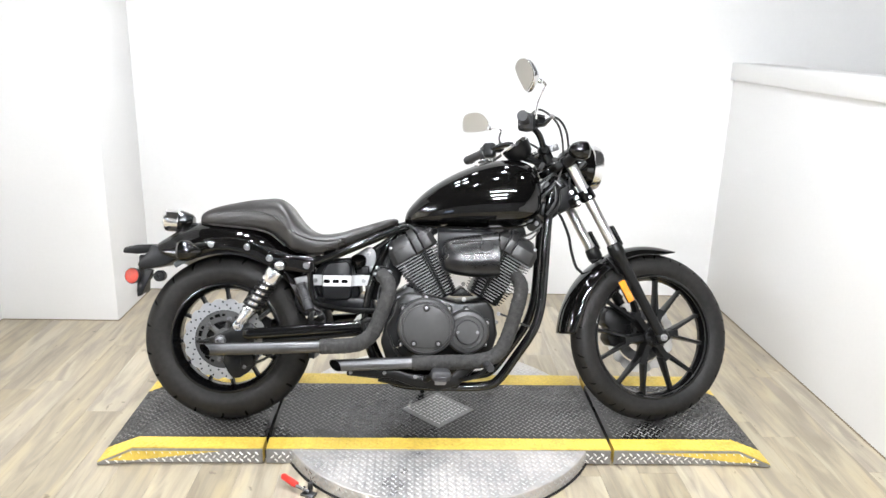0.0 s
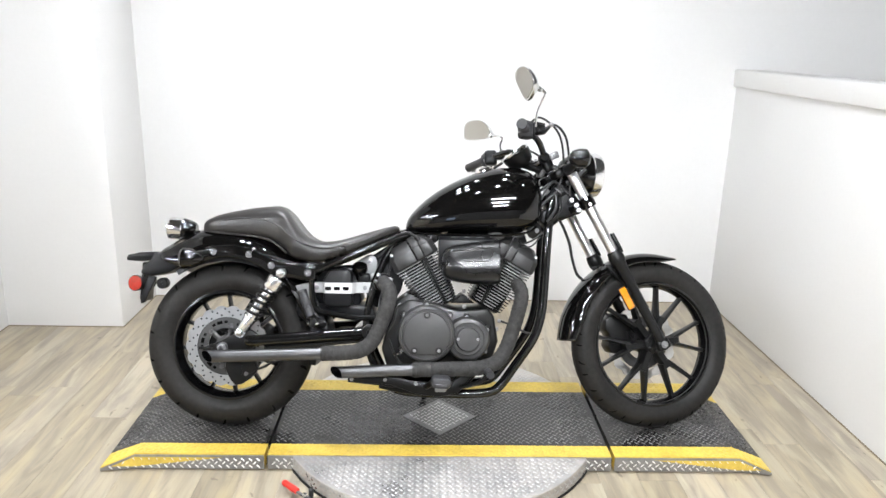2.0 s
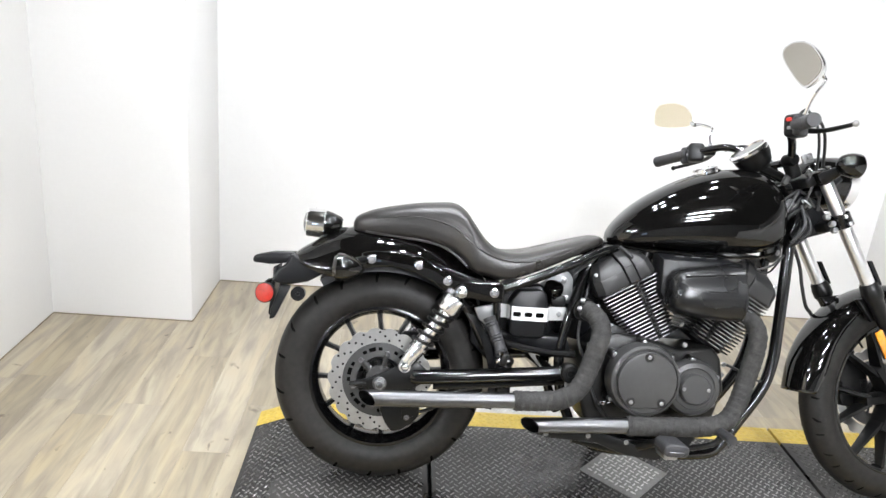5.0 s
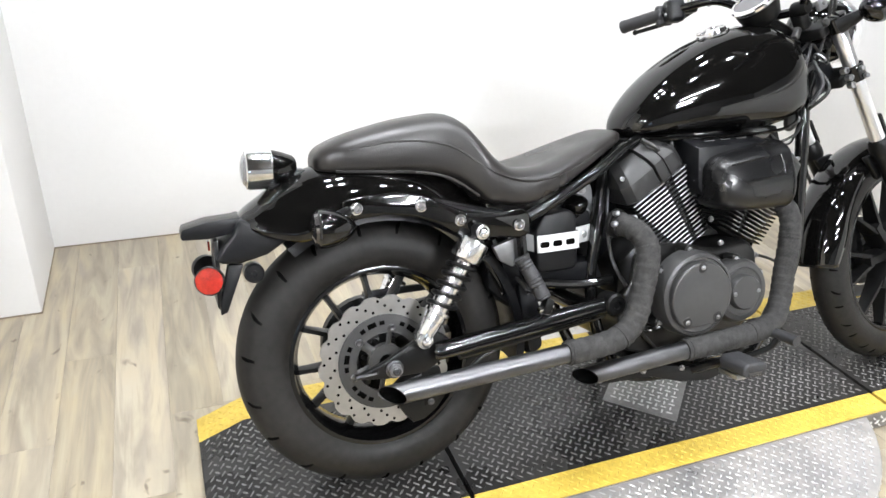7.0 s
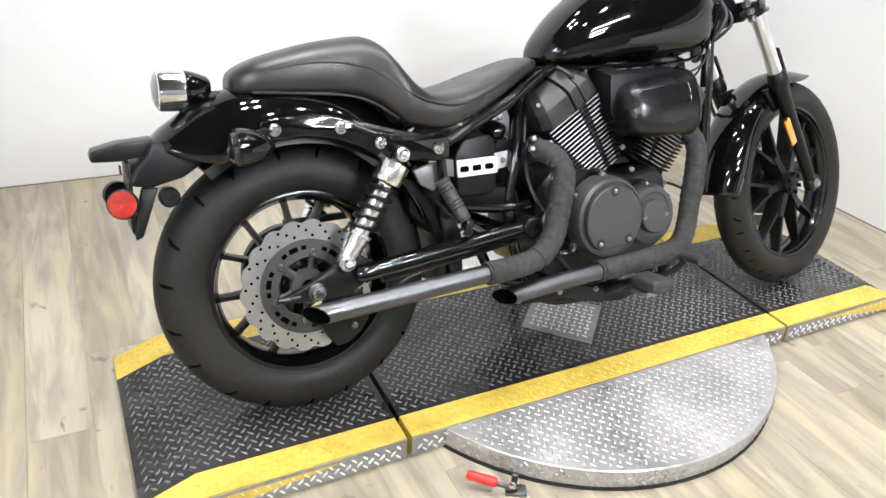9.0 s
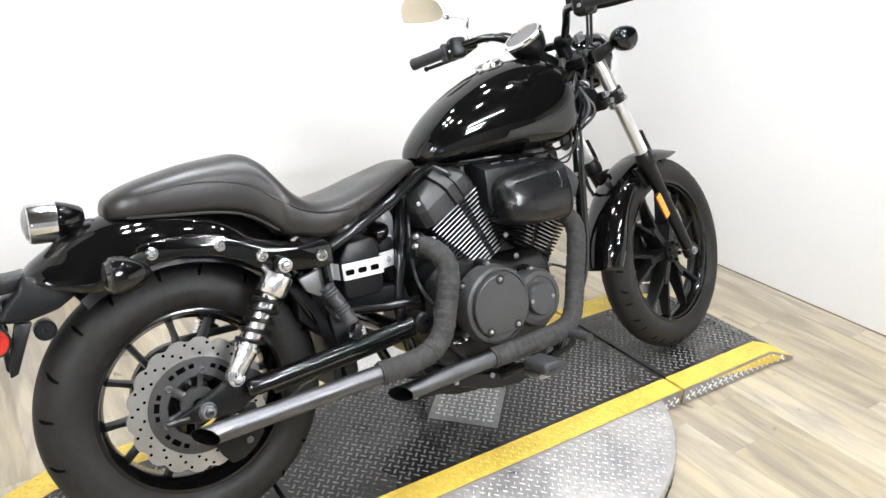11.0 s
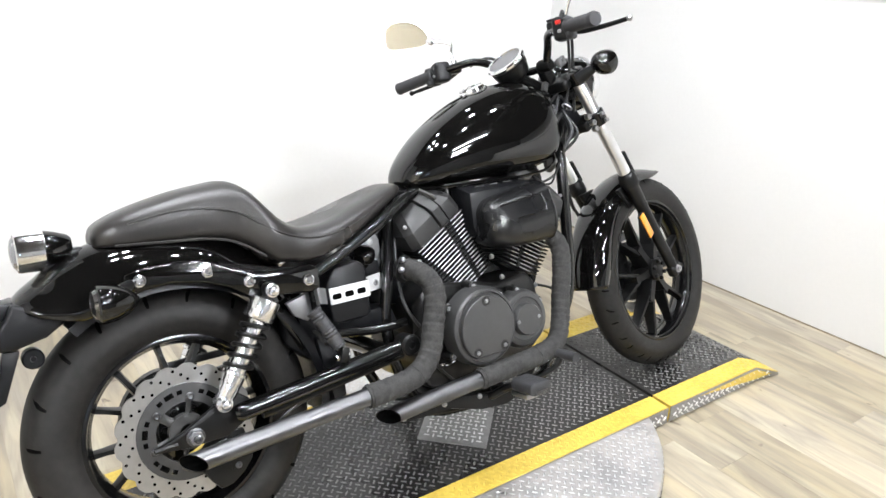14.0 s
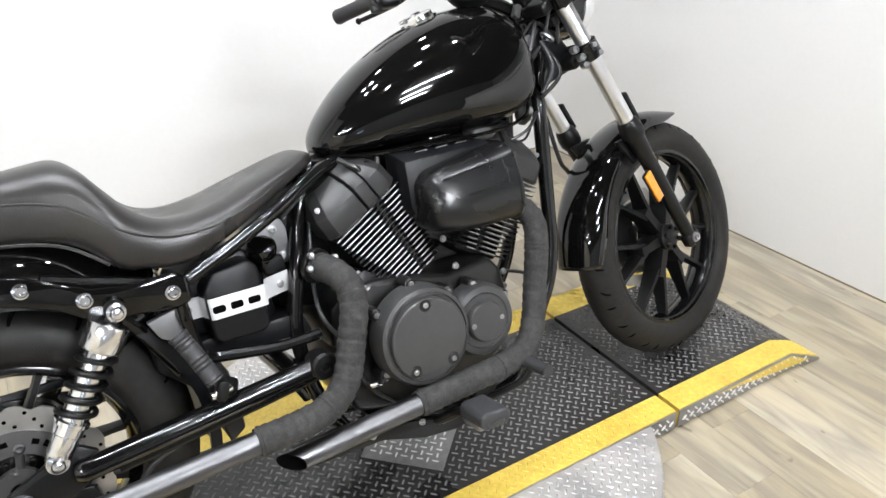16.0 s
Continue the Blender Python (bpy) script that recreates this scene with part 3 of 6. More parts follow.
def wheel(name, cx, cz, R, lip, half, crown, hub_r, hub_w, rim_w, adder, label, groove_lean, grooves, groove_r, first_arm):
    c = Vector((cx, 0, cz))
    base = adder(name, lathe([(hub_r * 0.75, -hub_w), (hub_r, -hub_w + 0.006), (hub_r, -0.02), (hub_r * 0.9, 0), (hub_r, 0.02), (hub_r, hub_w - 0.006), (hub_r * 0.75, hub_w)], c, (0, 1, 0), 28), BLACK_METAL, None, label)
    adder("tyre", ring_lathe(tyre_profile(R, lip, half, crown), c, (0, 1, 0), 96), RUBBER, base, "worn black road tyre", 50.0)
    # near-black bars on the shoulders stand in for the shade in cut grooves
    bm = bmesh.new()
    n = grooves
    for k in range(n):
        for s in (-1, 1):
            a0 = 2 * math.pi * (k + (0.5 if s > 0 else 0)) / n
            pts = []
            for i in range(5):
                u = i / 4
                y = s * half * (0.42 + 0.42 * u)
                ay = math.asin(min(1, abs(y) / half))
                r = R - crown * (1 - math.cos(ay)) - 0.0044
                a = a0 + groove_lean * (u - u * u * 0.4) * (0.25 if k % 2 else 0.9)
                pts.append(c + Vector((math.cos(a) * r, y, math.sin(a) * r)))
            tube(pts, lambda u: groove_r * (1 - 0.7 * abs(u - 0.5)), 6, 1, bm=bm)
    adder("tread_groove", bm, HOLE, base)["kind"] = "stuff"
    adder("rim", ring_lathe([(lip, rim_w), (lip + 0.004, rim_w - 0.002), (lip + 0.003, rim_w - 0.012), (lip - 0.006, rim_w - 0.016), (lip - 0.012, rim_w - 0.030),
                             (lip - 0.012, -rim_w + 0.030), (lip - 0.006, -rim_w + 0.016), (lip + 0.003, -rim_w + 0.012), (lip + 0.004, -rim_w + 0.002), (lip, -rim_w),
                             (lip - 0.007, -rim_w), (lip - 0.013, -rim_w + 0.018), (lip - 0.021, -rim_w + 0.032), (lip - 0.021, rim_w - 0.032), (lip - 0.013, rim_w - 0.018), (lip - 0.007, rim_w)],
                            c, (0, 1, 0), 80), RIM, base, "gloss black alloy rim")
    r0, ry, r1 = hub_r * 0.7, lip * 0.44, lip - 0.016
    out = lambda a, r: c + Vector((math.cos(a), 0, math.sin(a))) * r

    def bar(q0, q1, w0, w1, h0, h1, kind):
        d = (q1 - q0).normalized()
        t = Vector((-d.z, 0, d.x))
        loops = []
        for i in range(5):
            u = i / 4
            q, w, h = q0 + (q1 - q0) * u, w0 + (w1 - w0) * u + (0.003 if u == 1 else 0), h0 + (h1 - h0) * u
            up = Vector((0, h, 0))
            loops.append([q + t * w * 0.6 + up, q + t * w, q + t * w * 0.6 - up, q - t * w * 0.6 - up, q - t * w, q - t * w * 0.6 + up])
        bm = bmesh.new()
        rings(bm, loops)
        adder(kind, bevel(bm, 0.0015, 1), BLACK_METAL, base)
    # six arms, each of which forks into two spokes
    for k in range(6):
        a = radians(first_arm + 60 * k)
        bar(out(a, r0), out(a, ry + 0.006), 0.020, 0.017, 0.030, 0.026, "arm")
        for s in (-1, 1):
            bar(out(a + s * radians(6.5), ry - 0.012), out(a + s * radians(14.5), r1), 0.0095, 0.0065, 0.024, 0.013, "spoke")
        q = out(a + radians(30), hub_r * 0.8)
        adder("hub_bolt", lathe([(0.007, 0), (0.007, 0.006), (0.004, 0.008)], q + Vector((0, -hub_w, 0)), (0, -1, 0), 10), BLACK_METAL, base)
    adder("valve", tube([c + Vector((math.cos(2.2) * r1, 0, math.sin(2.2) * r1)), c + Vector((math.cos(2.2) * (r1 - 0.035), 0.0, math.sin(2.2) * (r1 - 0.035)))], 0.0035, 8, 1), BLACK_METAL, base)
    return base


rear_wheel = wheel("rear_wheel", RX, RZ, 0.299, 0.196, 0.071, 0.062, 0.050, 0.055, 0.058, bpart, "black twelve-spoke rear wheel", 0.10, 19, 0.0060, 20.0)
front_wheel = wheel("front_wheel", FX, FZ, 0.3105, 0.230, 0.047, 0.044, 0.036, 0.045, 0.038, fpart, "black twelve-spoke front wheel", 0.13, 34, 0.0049, 7.5)


def wave_disc(c, y0, y1, R, r_in, lobes, depth, seg):
    bm = bmesh.new()
    loops = []
    for y, rr in ((y0, 0), (y1, 0)):
        loops.append([c + Vector((math.cos(a) * (R - depth * (0.5 - 0.5 * math.cos(a * lobes)) ** 2), y, math.sin(a) * (R - depth * (0.5 - 0.5 * math.cos(a * lobes)) ** 2)))
                      for a in [2 * math.pi * k / seg for k in range(seg)]])
    inner = [[c + Vector((math.cos(a) * r_in, y, math.sin(a) * r_in)) for a in [2 * math.pi * k / seg for k in range(seg)]] for y in (y0, y1)]
    vs = [[bm.verts.new(v) for v in loop] for loop in (inner[0], loops[0], loops[1], inner[1])]
    for a, b in zip(vs, vs[1:] + vs[:1]):
        for i in range(seg):
            j = (i + 1) % seg
            bm.faces.new((a[i], a[j], b[j], b[i]))
    return bm


def brake_disc(c, side, R, adder, label, parent, inner=0.70):
    y = -0.083 * side if side > 0 else 0.068
    d = adder("brake_disc", wave_disc(c, y - 0.0025, y + 0.0025, R, R * inner, 18, 0.0075, 216), DISC, parent, label)
    bm = bmesh.new()
    for k in range(54):
        a = 2 * math.pi * k / 54
        r = R * (0.77 + 0.075 * (k % 3))
        sgn = -1 if side > 0 else 1
        lathe([(0.0033, -0.0001), (0.0033, 0.0004)], c + Vector((math.cos(a) * r, y + sgn * 0.0026, math.sin(a) * r)), (0, sgn, 0), 8, bm)
    adder("drill_hole", bm, HOLE, d)["kind"] = "stuff"
    # carrier with windows: two rings and five arms
    sgn = -1 if side > 0 else 1
    at = lambda a, r, lift=0.0: c + Vector((math.cos(a) * r, y + sgn * lift, math.sin(a) * r))
    adder("carrier_hub", ring_lathe([(R * 0.27, y - 0.008), (R * 0.27, y + 0.008), (0.016, y + 0.008), (0.016, y - 0.008)], c, (0, 1, 0), 32), CASE, d)
    adder("carrier", ring_lathe([(R * 0.72, y - 0.005), (R * 0.71, y + 0.006), (R * 0.46, y + 0.007), (R * 0.45, y - 0.007)], c, (0, 1, 0), 48), CASE, d, "grey disc carrier")
    for k in range(6):
        a = math.pi / 3 * k + 0.3
        adder("carrier_arm", tube([at(a, R * 0.22), at(a, R * 0.34), at(a, R * 0.50)], lambda u: 0.014 - 0.005 * math.sin(u * math.pi), 8, 4, flat=0.4), CASE, d)
        adder("disc_bolt", lathe([(0.0085, 0), (0.0085, 0.003), (0.0055, 0.005), (0.003, 0.004)], at(a, R * 0.52, 0.006), (0, sgn, 0), 12), STEEL, d)
        for da, w, h in ((0.26, 0.011, 0.009), (0.52, 0.019, 0.011), (0.78, 0.011, 0.009)):
            adder("carrier_slot", block((w, 0.001, h), at(a + da, R * 0.60, 0.0068), (0, -math.degrees(a + da) + 90, 0), 0.0003), HOLE, d)
    return d


brake_disc(Vector((RX, 0, RZ)), 1, 0.143, bpart, "drilled wave-edged steel brake disc", rear_wheel)
brake_disc(Vector((FX, 0, FZ)), -1, 0.140, fpart, "drilled wave-edged steel brake disc", front_wheel, 0.76)

# -- rear calliper, axle and swingarm --
swing = bpart("swingarm", tube([v3(-0.245, 0.155, 0.362), v3(-0.40, 0.157, 0.350), v3(-0.55, 0.159, 0.338), v3(-0.655, 0.159, 0.330), v3(-0.675, 0.155, 0.328)], lambda u: 0.0195 if u < 0.93 else 0.0175, 16, 4), FRAME_BLACK, None, "gloss black tubular swingarm")
bpart("swingarm_tube", tube([v3(-0.245, -0.155, 0.362), v3(-0.40, -0.157, 0.350), v3(-0.55, -0.159, 0.338), v3(-0.675, -0.155, 0.328)], 0.0195, 16, 4), FRAME_BLACK, swing)
bpart("cross_tube", tube([v3(-0.30, -0.15, 0.352), v3(-0.30, 0.15, 0.352)], 0.022, 12, 1), FRAME_BLACK, swing)
bpart("inner_rail", tube([v3(-0.26, 0.132, 0.335), v3(-0.45, 0.138, 0.318), v3(-0.62, 0.14, 0.305)], 0.011, 10, 3), BLACK_METAL, swing)
for m in (Matrix(), LEFT):
    bpart("axle_plate", moved(prism([(-0.64, 0.348), (-0.665, 0.366), (-0.70, 0.362), (-0.79, 0.318), (-0.838, 0.303), (-0.838, 0.293), (-0.78, 0.285), (-0.70, 0.283), (-0.645, 0.31)], 0.132, 0.147, 0.004), m), BLACK_METAL, swing, "matt black axle plate")
    bpart("chain_adjuster", moved(tube([v3(-0.80, 0.144, 0.300), v3(-0.845, 0.144, 0.300)], 0.006, 8, 1), m), BLACK_METAL, swing)
    bpart("axle_washer", moved(lathe([(0.019, 0), (0.019, 0.003), (0.016, 0.004)], v3(RX, 0.147, 0.304), (0, -1, 0), 24), m), STEEL, swing)
    bpart("axle_nut", moved(bevel(lathe([(0.0145, 0.003), (0.0145, 0.014)], v3(RX, 0.147, 0.304), (0, -1, 0), 6), 0.0015, 1), m), ALU, swing, "bright axle nut")
    bpart("axle_end", moved(lathe([(0.0085, 0.01), (0.0085, 0.021), (0.005, 0.022), (0.005, 0.016)], v3(RX, 0.147, 0.304), (0, -1, 0), 14), m), STEEL, swing)
    bpart("pivot_cap", moved(lathe([(0.024, -0.03), (0.0255, 0.0), (0.0255, 0.012), (0.021, 0.017), (0.010, 0.017), (0.008, 0.012)], v3(-0.255, 0.165, 0.364), (0, -1, 0), 24), m), BLACK_METAL, swing, "black pivot cap")
calliper = bpart("rear_calliper", prism([(-0.735, 0.268), (-0.70, 0.276), (-0.652, 0.250), (-0.650, 0.215), (-0.672, 0.19), (-0.70, 0.172), (-0.725, 0.168), (-0.742, 0.19), (-0.760, 0.225), (-0.758, 0.25)], 0.090, 0.128, 0.006, 2), BLACK_METAL, None, "black brake calliper low at the rear wheel")
bpart("bridge", prism([(-0.70, 0.29), (-0.66, 0.285), (-0.65, 0.22), (-0.70, 0.20)], 0.118, 0.13, 0.004), BLACK_METAL, calliper)
bolt("calliper_bolt", v3(-0.685, 0.13, 0.21), (0, -1, 0), calliper, 0.006, 0.005, STEEL)
bpart("brake_hose", tube([v3(-0.70, 0.11, 0.215), v3(-0.62, 0.12, 0.235), v3(-0.55, 0.125, 0.29), v3(-0.40, 0.13, 0.32)], 0.005, 8, 5), CABLE, calliper)
bpart("drive_pulley", lathe([(0.10, 0.058), (0.105, 0.06), (0.105, 0.085), (0.09, 0.085), (0.05, 0.07)], (RX, 0, RZ), (0, 1, 0), 40), BLACK_METAL, rear_wheel)
bpart("drive_belt", tube([(RX, 0.072, RZ + 0.106), (-0.3, 0.075, 0.40), (0.0, 0.078, 0.39)], 0.009, 8, 1, flat=0.5), GRIP, swing)

# -- shocks --
for m in (Matrix(), LEFT):
    top, low = v3(-0.563, 0.152, 0.565), v3(-0.700, 0.152, 0.358)
    d = (low - top)
    L = d.length
    d.normalize()
    P = lambda h: top + d * h
    shock = bpart("rear_shock", moved(lathe([(0.010, 0.0), (0.010, L)], top, d, 16), m), STEEL, None, "chrome-capped coil-over rear shock")
    bpart("top_eye", moved(lathe([(0.0165, -0.014), (0.0165, 0.014)], top, (0, 1, 0), 20), m), BLACK_METAL, shock)
    bpart("top_cap", moved(lathe([(0.018, 0.018), (0.0315, 0.022), (0.0325, 0.026), (0.0325, 0.062), (0.030, 0.066), (0.016, 0.067)], top, d, 32), m), SATIN_CHROME, shock, "chrome cap")
    pts = []
    turns, h0, h1 = 5.2, 0.068, 0.182
    for k in range(int(turns * 18) + 1):
        a = 2 * math.pi * k / 18
        _, u, s = frame_of(d)
        pts.append(P(h0 + (h1 - h0) * k / (turns * 18)) + (u * math.cos(a) + s * math.sin(a)) * 0.0275)
    bpart("spring", moved(tube(pts, 0.0048, 8, 1), m), BLACK_METAL, shock, "black coil spring")
    bpart("damper_body", moved(lathe([(0.0185, 0.068), (0.0195, 0.070), (0.0195, 0.098), (0.0175, 0.100), (0.0175, 0.106), (0.0205, 0.108), (0.0205, 0.180), (0.018, 0.182)], top, d, 24), m), SATIN_CHROME, shock, "chrome damper body")
    bpart("preload_collar", moved(lathe([(0.016, 0.18), (0.0265, 0.182), (0.0265, 0.188), (0.0225, 0.190), (0.0225, 0.204), (0.0210, 0.206), (0.0210, 0.226), (0.0195, 0.230), (0.0195, 0.240)], top, d, 28), m), SATIN_CHROME, shock, "chrome preload collar")
    bpart("bottom_eye", moved(lathe([(0.017, -0.014), (0.018, -0.012), (0.018, 0.012), (0.017, 0.014)], low, (0, 1, 0), 24), m), SATIN_CHROME, shock)
    for q in (top, low):
        bpart("acorn_nut", moved(lathe([(0.015, 0.0), (0.015, 0.003), (0.0105, 0.004), (0.0105, 0.011), (0.008, 0.015), (0.003, 0.017)], q + Vector((0, -0.014, 0)), (0, -1, 0), 16), m), SATIN_CHROME, shock, "chrome nut")

# -- rear fender and its struts --
def fender(stations, adder, name, material, label, thick=0.004, steps=9, bulge=0.9):
    loops = []
    for (xc, zc), (xe, ze), hw in stations:
        right = []
        for i in range(steps + 1):
            a = math.pi / 2 * i / steps
            u = 1 - math.cos(a)
            right.append(Vector((xc + (xe - xc) * u, -hw * math.sin(a) ** bulge, zc + (ze - zc) * u)))
        loops.append([Vector((q.x, -q.y, q.z)) for q in right[:0:-1]] + right)
    dense = []
    n = len(loops[0])
    cols = [ease([l[i] for l in loops], 5) for i in range(n)]
    for k in range(len(cols[0])):
        dense.append([cols[i][k] for i in range(n)])
    bm = bmesh.new()
    rings(bm, dense, caps=False, closed=False)
    ob = adder(name, bm, material, None, label, 60.0)
    sol = ob.modifiers.new("thickness", "SOLIDIFY")
    sol.thickness, sol.offset = thick, 0.0
    return ob


rear_fender = fender([((-1.022, 0.630), (-1.014, 0.618), 0.060), ((-1.006, 0.645), (-0.992, 0.604), 0.081), ((-0.980, 0.662), (-0.957, 0.590), 0.092), ((-0.938, 0.688), (-0.907, 0.580), 0.103),
                      ((-0.87, 0.713), (-0.84, 0.603), 0.108), ((-0.77, 0.722), (-0.765, 0.616), 0.109), ((-0.66, 0.705), (-0.675, 0.606), 0.109),
                      ((-0.565, 0.665), (-0.60, 0.567), 0.100), ((-0.49, 0.60), (-0.548, 0.51), 0.097), ((-0.448, 0.52), (-0.515, 0.45), 0.092), ((-0.432, 0.42), (-0.49, 0.40), 0.085)],
                     bpart, "rear_fender", PAINT, "gloss black rear fender", bulge=1.0)
for m in (Matrix(), LEFT):
    rail = [(-0.835, 0.650), (-0.808, 0.657), (-0.74, 0.660), (-0.679, 0.651), (-0.63, 0.626), (-0.585, 0.606), (-0.53, 0.598), (-0.462, 0.600), (-0.445, 0.588),
            (-0.445, 0.545), (-0.47, 0.538), (-0.535, 0.548), (-0.565, 0.545), (-0.60, 0.556), (-0.64, 0.585), (-0.69, 0.606), (-0.75, 0.617), (-0.81, 0.613), (-0.835, 0.622)]
    bm = bmesh.new()
    def rail_w(x):
        return 0.110 if x < -0.78 else 0.110 + 0.028 * min(1, (x + 0.78) / 0.24)
    ring0 = [(x, -(rail_w(x) + 0.0), z) for x, z in rail]
    ring1 = [(x, -(rail_w(x) + 0.012), z) for x, z in rail]
    rings(bm, [ring0, ring1])
    bmesh.ops.recalc_face_normals(bm, faces=bm.faces[:])
    strut = bpart("fender_strut", moved(bevel(bm, 0.005, 3), m), PAINT, None, "gloss black fender strut")
    for x, z in ((-0.808, 0.635), (-0.679, 0.628), (-0.600, 0.591), (-0.472, 0.567)):
        w = rail_w(x) + 0.012
        bpart("bolt", moved(lathe([(0.0125, 0), (0.0125, 0.0015), (0.0092, 0.002), (0.0092, 0.006), (0.0076, 0.008), (0.0048, 0.008), (0.0042, 0.003), (0.001, 0.003)], v3(x, w, z), (0, -1, 0), 18), m), CHROME, strut, "chrome bolt")

# -- liner inside the rear fender --
bm = bmesh.new()
loops = []
for k in range(19):
    a = radians(124 - 136 * k / 18)
    loops.append([Vector((RX + math.cos(a) * r, y, RZ + math.sin(a) * r)) for r, y in ((0.301, -0.098), (0.322, -0.094), (0.328, 0.0), (0.322, 0.094), (0.301, 0.098), (0.318, 0.0))])
rings(bm, loops)
bpart("fender_liner", bm, SATIN, rear_fender, "matt black inner fender")

# -- tail: lamp, plate bracket, indicators --
tail = bpart("tail_lamp", lathe([(0.020, 0.10), (0.026, 0.094), (0.034, 0.072), (0.0375, 0.058), (0.0385, 0.052)], v3(-0.998, 0, 0.720), (1, 0, -0.05), 32), PAINT, None, "round tail lamp with a chrome rim")
bpart("rim", lathe([(0.0385, 0.052), (0.0405, 0.050), (0.0405, 0.008), (0.039, 0.002), (0.0355, 0.0), (0.035, 0.006)], v3(-0.998, 0, 0.720), (1, 0, -0.05), 40, caps=False), CHROME, tail, "chrome rim")
bpart("lens", lathe([(0.0352, 0.008), (0.0345, 0.001), (0.028, -0.005), (0.015, -0.009), (0.002, -0.010)], v3(-0.998, 0, 0.720), (1, 0, -0.05), 32), LENS, tail, "clear lens")
bpart("stalk", prism([(-0.962, 0.668), (-0.952, 0.690), (-0.925, 0.704), (-0.900, 0.712), (-0.880, 0.712), (-0.885, 0.695), (-0.93, 0.672), (-0.965, 0.655)], -0.02, 0.022, 0.004), BLACK_METAL, tail)
bracket = bpart("plate_bracket", prism([(-1.026, 0.634), (-1.040, 0.606), (-1.064, 0.584), (-1.079, 0.556), (-1.066, 0.549), (-1.036, 0.545), (-0.978, 0.557), (-0.925, 0.588), (-0.955, 0.604), (-1.0, 0.622)], -0.072, 0.072, 0.008, 3, 0.985), SATIN, None, "satin black plate bracket")
bpart("plate_lamp", prism([(-1.136, 0.606), (-1.131, 0.620), (-1.086, 0.630), (-1.020, 0.633), (-1.020, 0.606), (-1.086, 0.597), (-1.132, 0.600)], -0.044, 0.044, 0.006, 3), SATIN, bracket, "black plate lamp hood")
bpart("grommet", lathe([(0.020, -0.02), (0.020, 0.006), (0.016, 0.009), (0.006, 0.009), (0.005, 0.005)], v3(-1.007, 0.040, 0.519), (0, -1, 0), 24), SATIN, bracket, "black rubber grommet")
bpart("plate_back", prism([(-1.068, 0.595), (-1.076, 0.592), (-1.084, 0.462), (-1.078, 0.452), (-1.074, 0.46)], -0.06, 0.05, 0.002), BLACK_METAL, bracket)
bpart("support_arm", prism([(-1.055, 0.545), (-1.026, 0.541), (-1.066, 0.450), (-1.080, 0.445), (-1.078, 0.471)], 0.035, 0.056, 0.003), SATIN, bracket)
for m in (Matrix(), LEFT):
    ref = bpart("side_reflector", moved(lathe([(0.0275, -0.008), (0.0285, 0.0), (0.0285, 0.005), (0.0265, 0.007)], v3(-1.093, 0.062, 0.520), (-0.25, -1, 0.05), 32), m), BLACK_METAL, bracket, "black reflector ring")
    bpart("lens", moved(lathe([(0.0265, 0.005), (0.0255, 0.0075), (0.014, 0.0085), (0.002, 0.009)], v3(-1.093, 0.062, 0.520), (-0.25, -1, 0.05), 32), m), RED, ref, "round red reflector lens")
    ind = bpart("rear_indicator", moved(lathe([(0.033, 0.0), (0.0365, 0.003), (0.037, 0.012), (0.034, 0.032), (0.026, 0.052), (0.014, 0.068), (0.004, 0.075)], v3(-0.898, 0.172, 0.613), (1, 0, -0.05), 28), m), PAINT, None, "black bullet rear indicator")
    bpart("lens", moved(lathe([(0.033, 0.002), (0.028, -0.006), (0.014, -0.010), (0.002, -0.011)], v3(-0.898, 0.172, 0.613), (1, 0, -0.05), 28), m), SMOKE, ind, "smoked lens")
    bpart("stem", moved(tube([v3(-0.870, 0.165, 0.620), v3(-0.845, 0.14, 0.628), v3(-0.825, 0.12, 0.632)], lambda u: 0.012 - 0.002 * u, 12, 4), m), BLACK_METAL, ind)
bpart("license_backing_lens", block((0.004, 0.03, 0.018), (-1.084, 0.02, 0.575), (0, 0, 0), 0.001), RED, bracket, "small red rear reflector")

# -- seat --
def superring(x, zt, zb, hw, n_top=2.6, n_bot=5.0, split=0.42, seg=32, dip=0.0, tilt=0.0):
    zm = zb + (zt - zb) * split
    out = []
    for k in range(seg):
        a = 2 * math.pi * k / seg
        c, s = math.cos(a), math.sin(a)
        n = n_top if s >= 0 else n_bot
        y = hw * math.copysign(abs(c) ** (2 / n), c)
        z = zm + (zt - zm if s >= 0 else zm - zb) * math.copysign(abs(s) ** (2 / n), s)
        if dip and s > 0:
            z -= dip * max(0, 1 - (abs(y) / (hw * 0.62)) ** 2)
        out.append(Vector((x + tilt * (z - zb), -y, z)))
    return out


def loft(stations, res=4, **kw):
    loops = [superring(*s[:4], **{**kw, **(s[4] if len(s) > 4 else {})}) for s in stations]
    n = len(loops[0])
    cols = [ease([l[i] for l in loops], res) for i in range(n)]
    bm = bmesh.new()
    rings(bm, [[cols[i][k] for i in range(n)] for k in range(len(cols[0]))])
    return bm


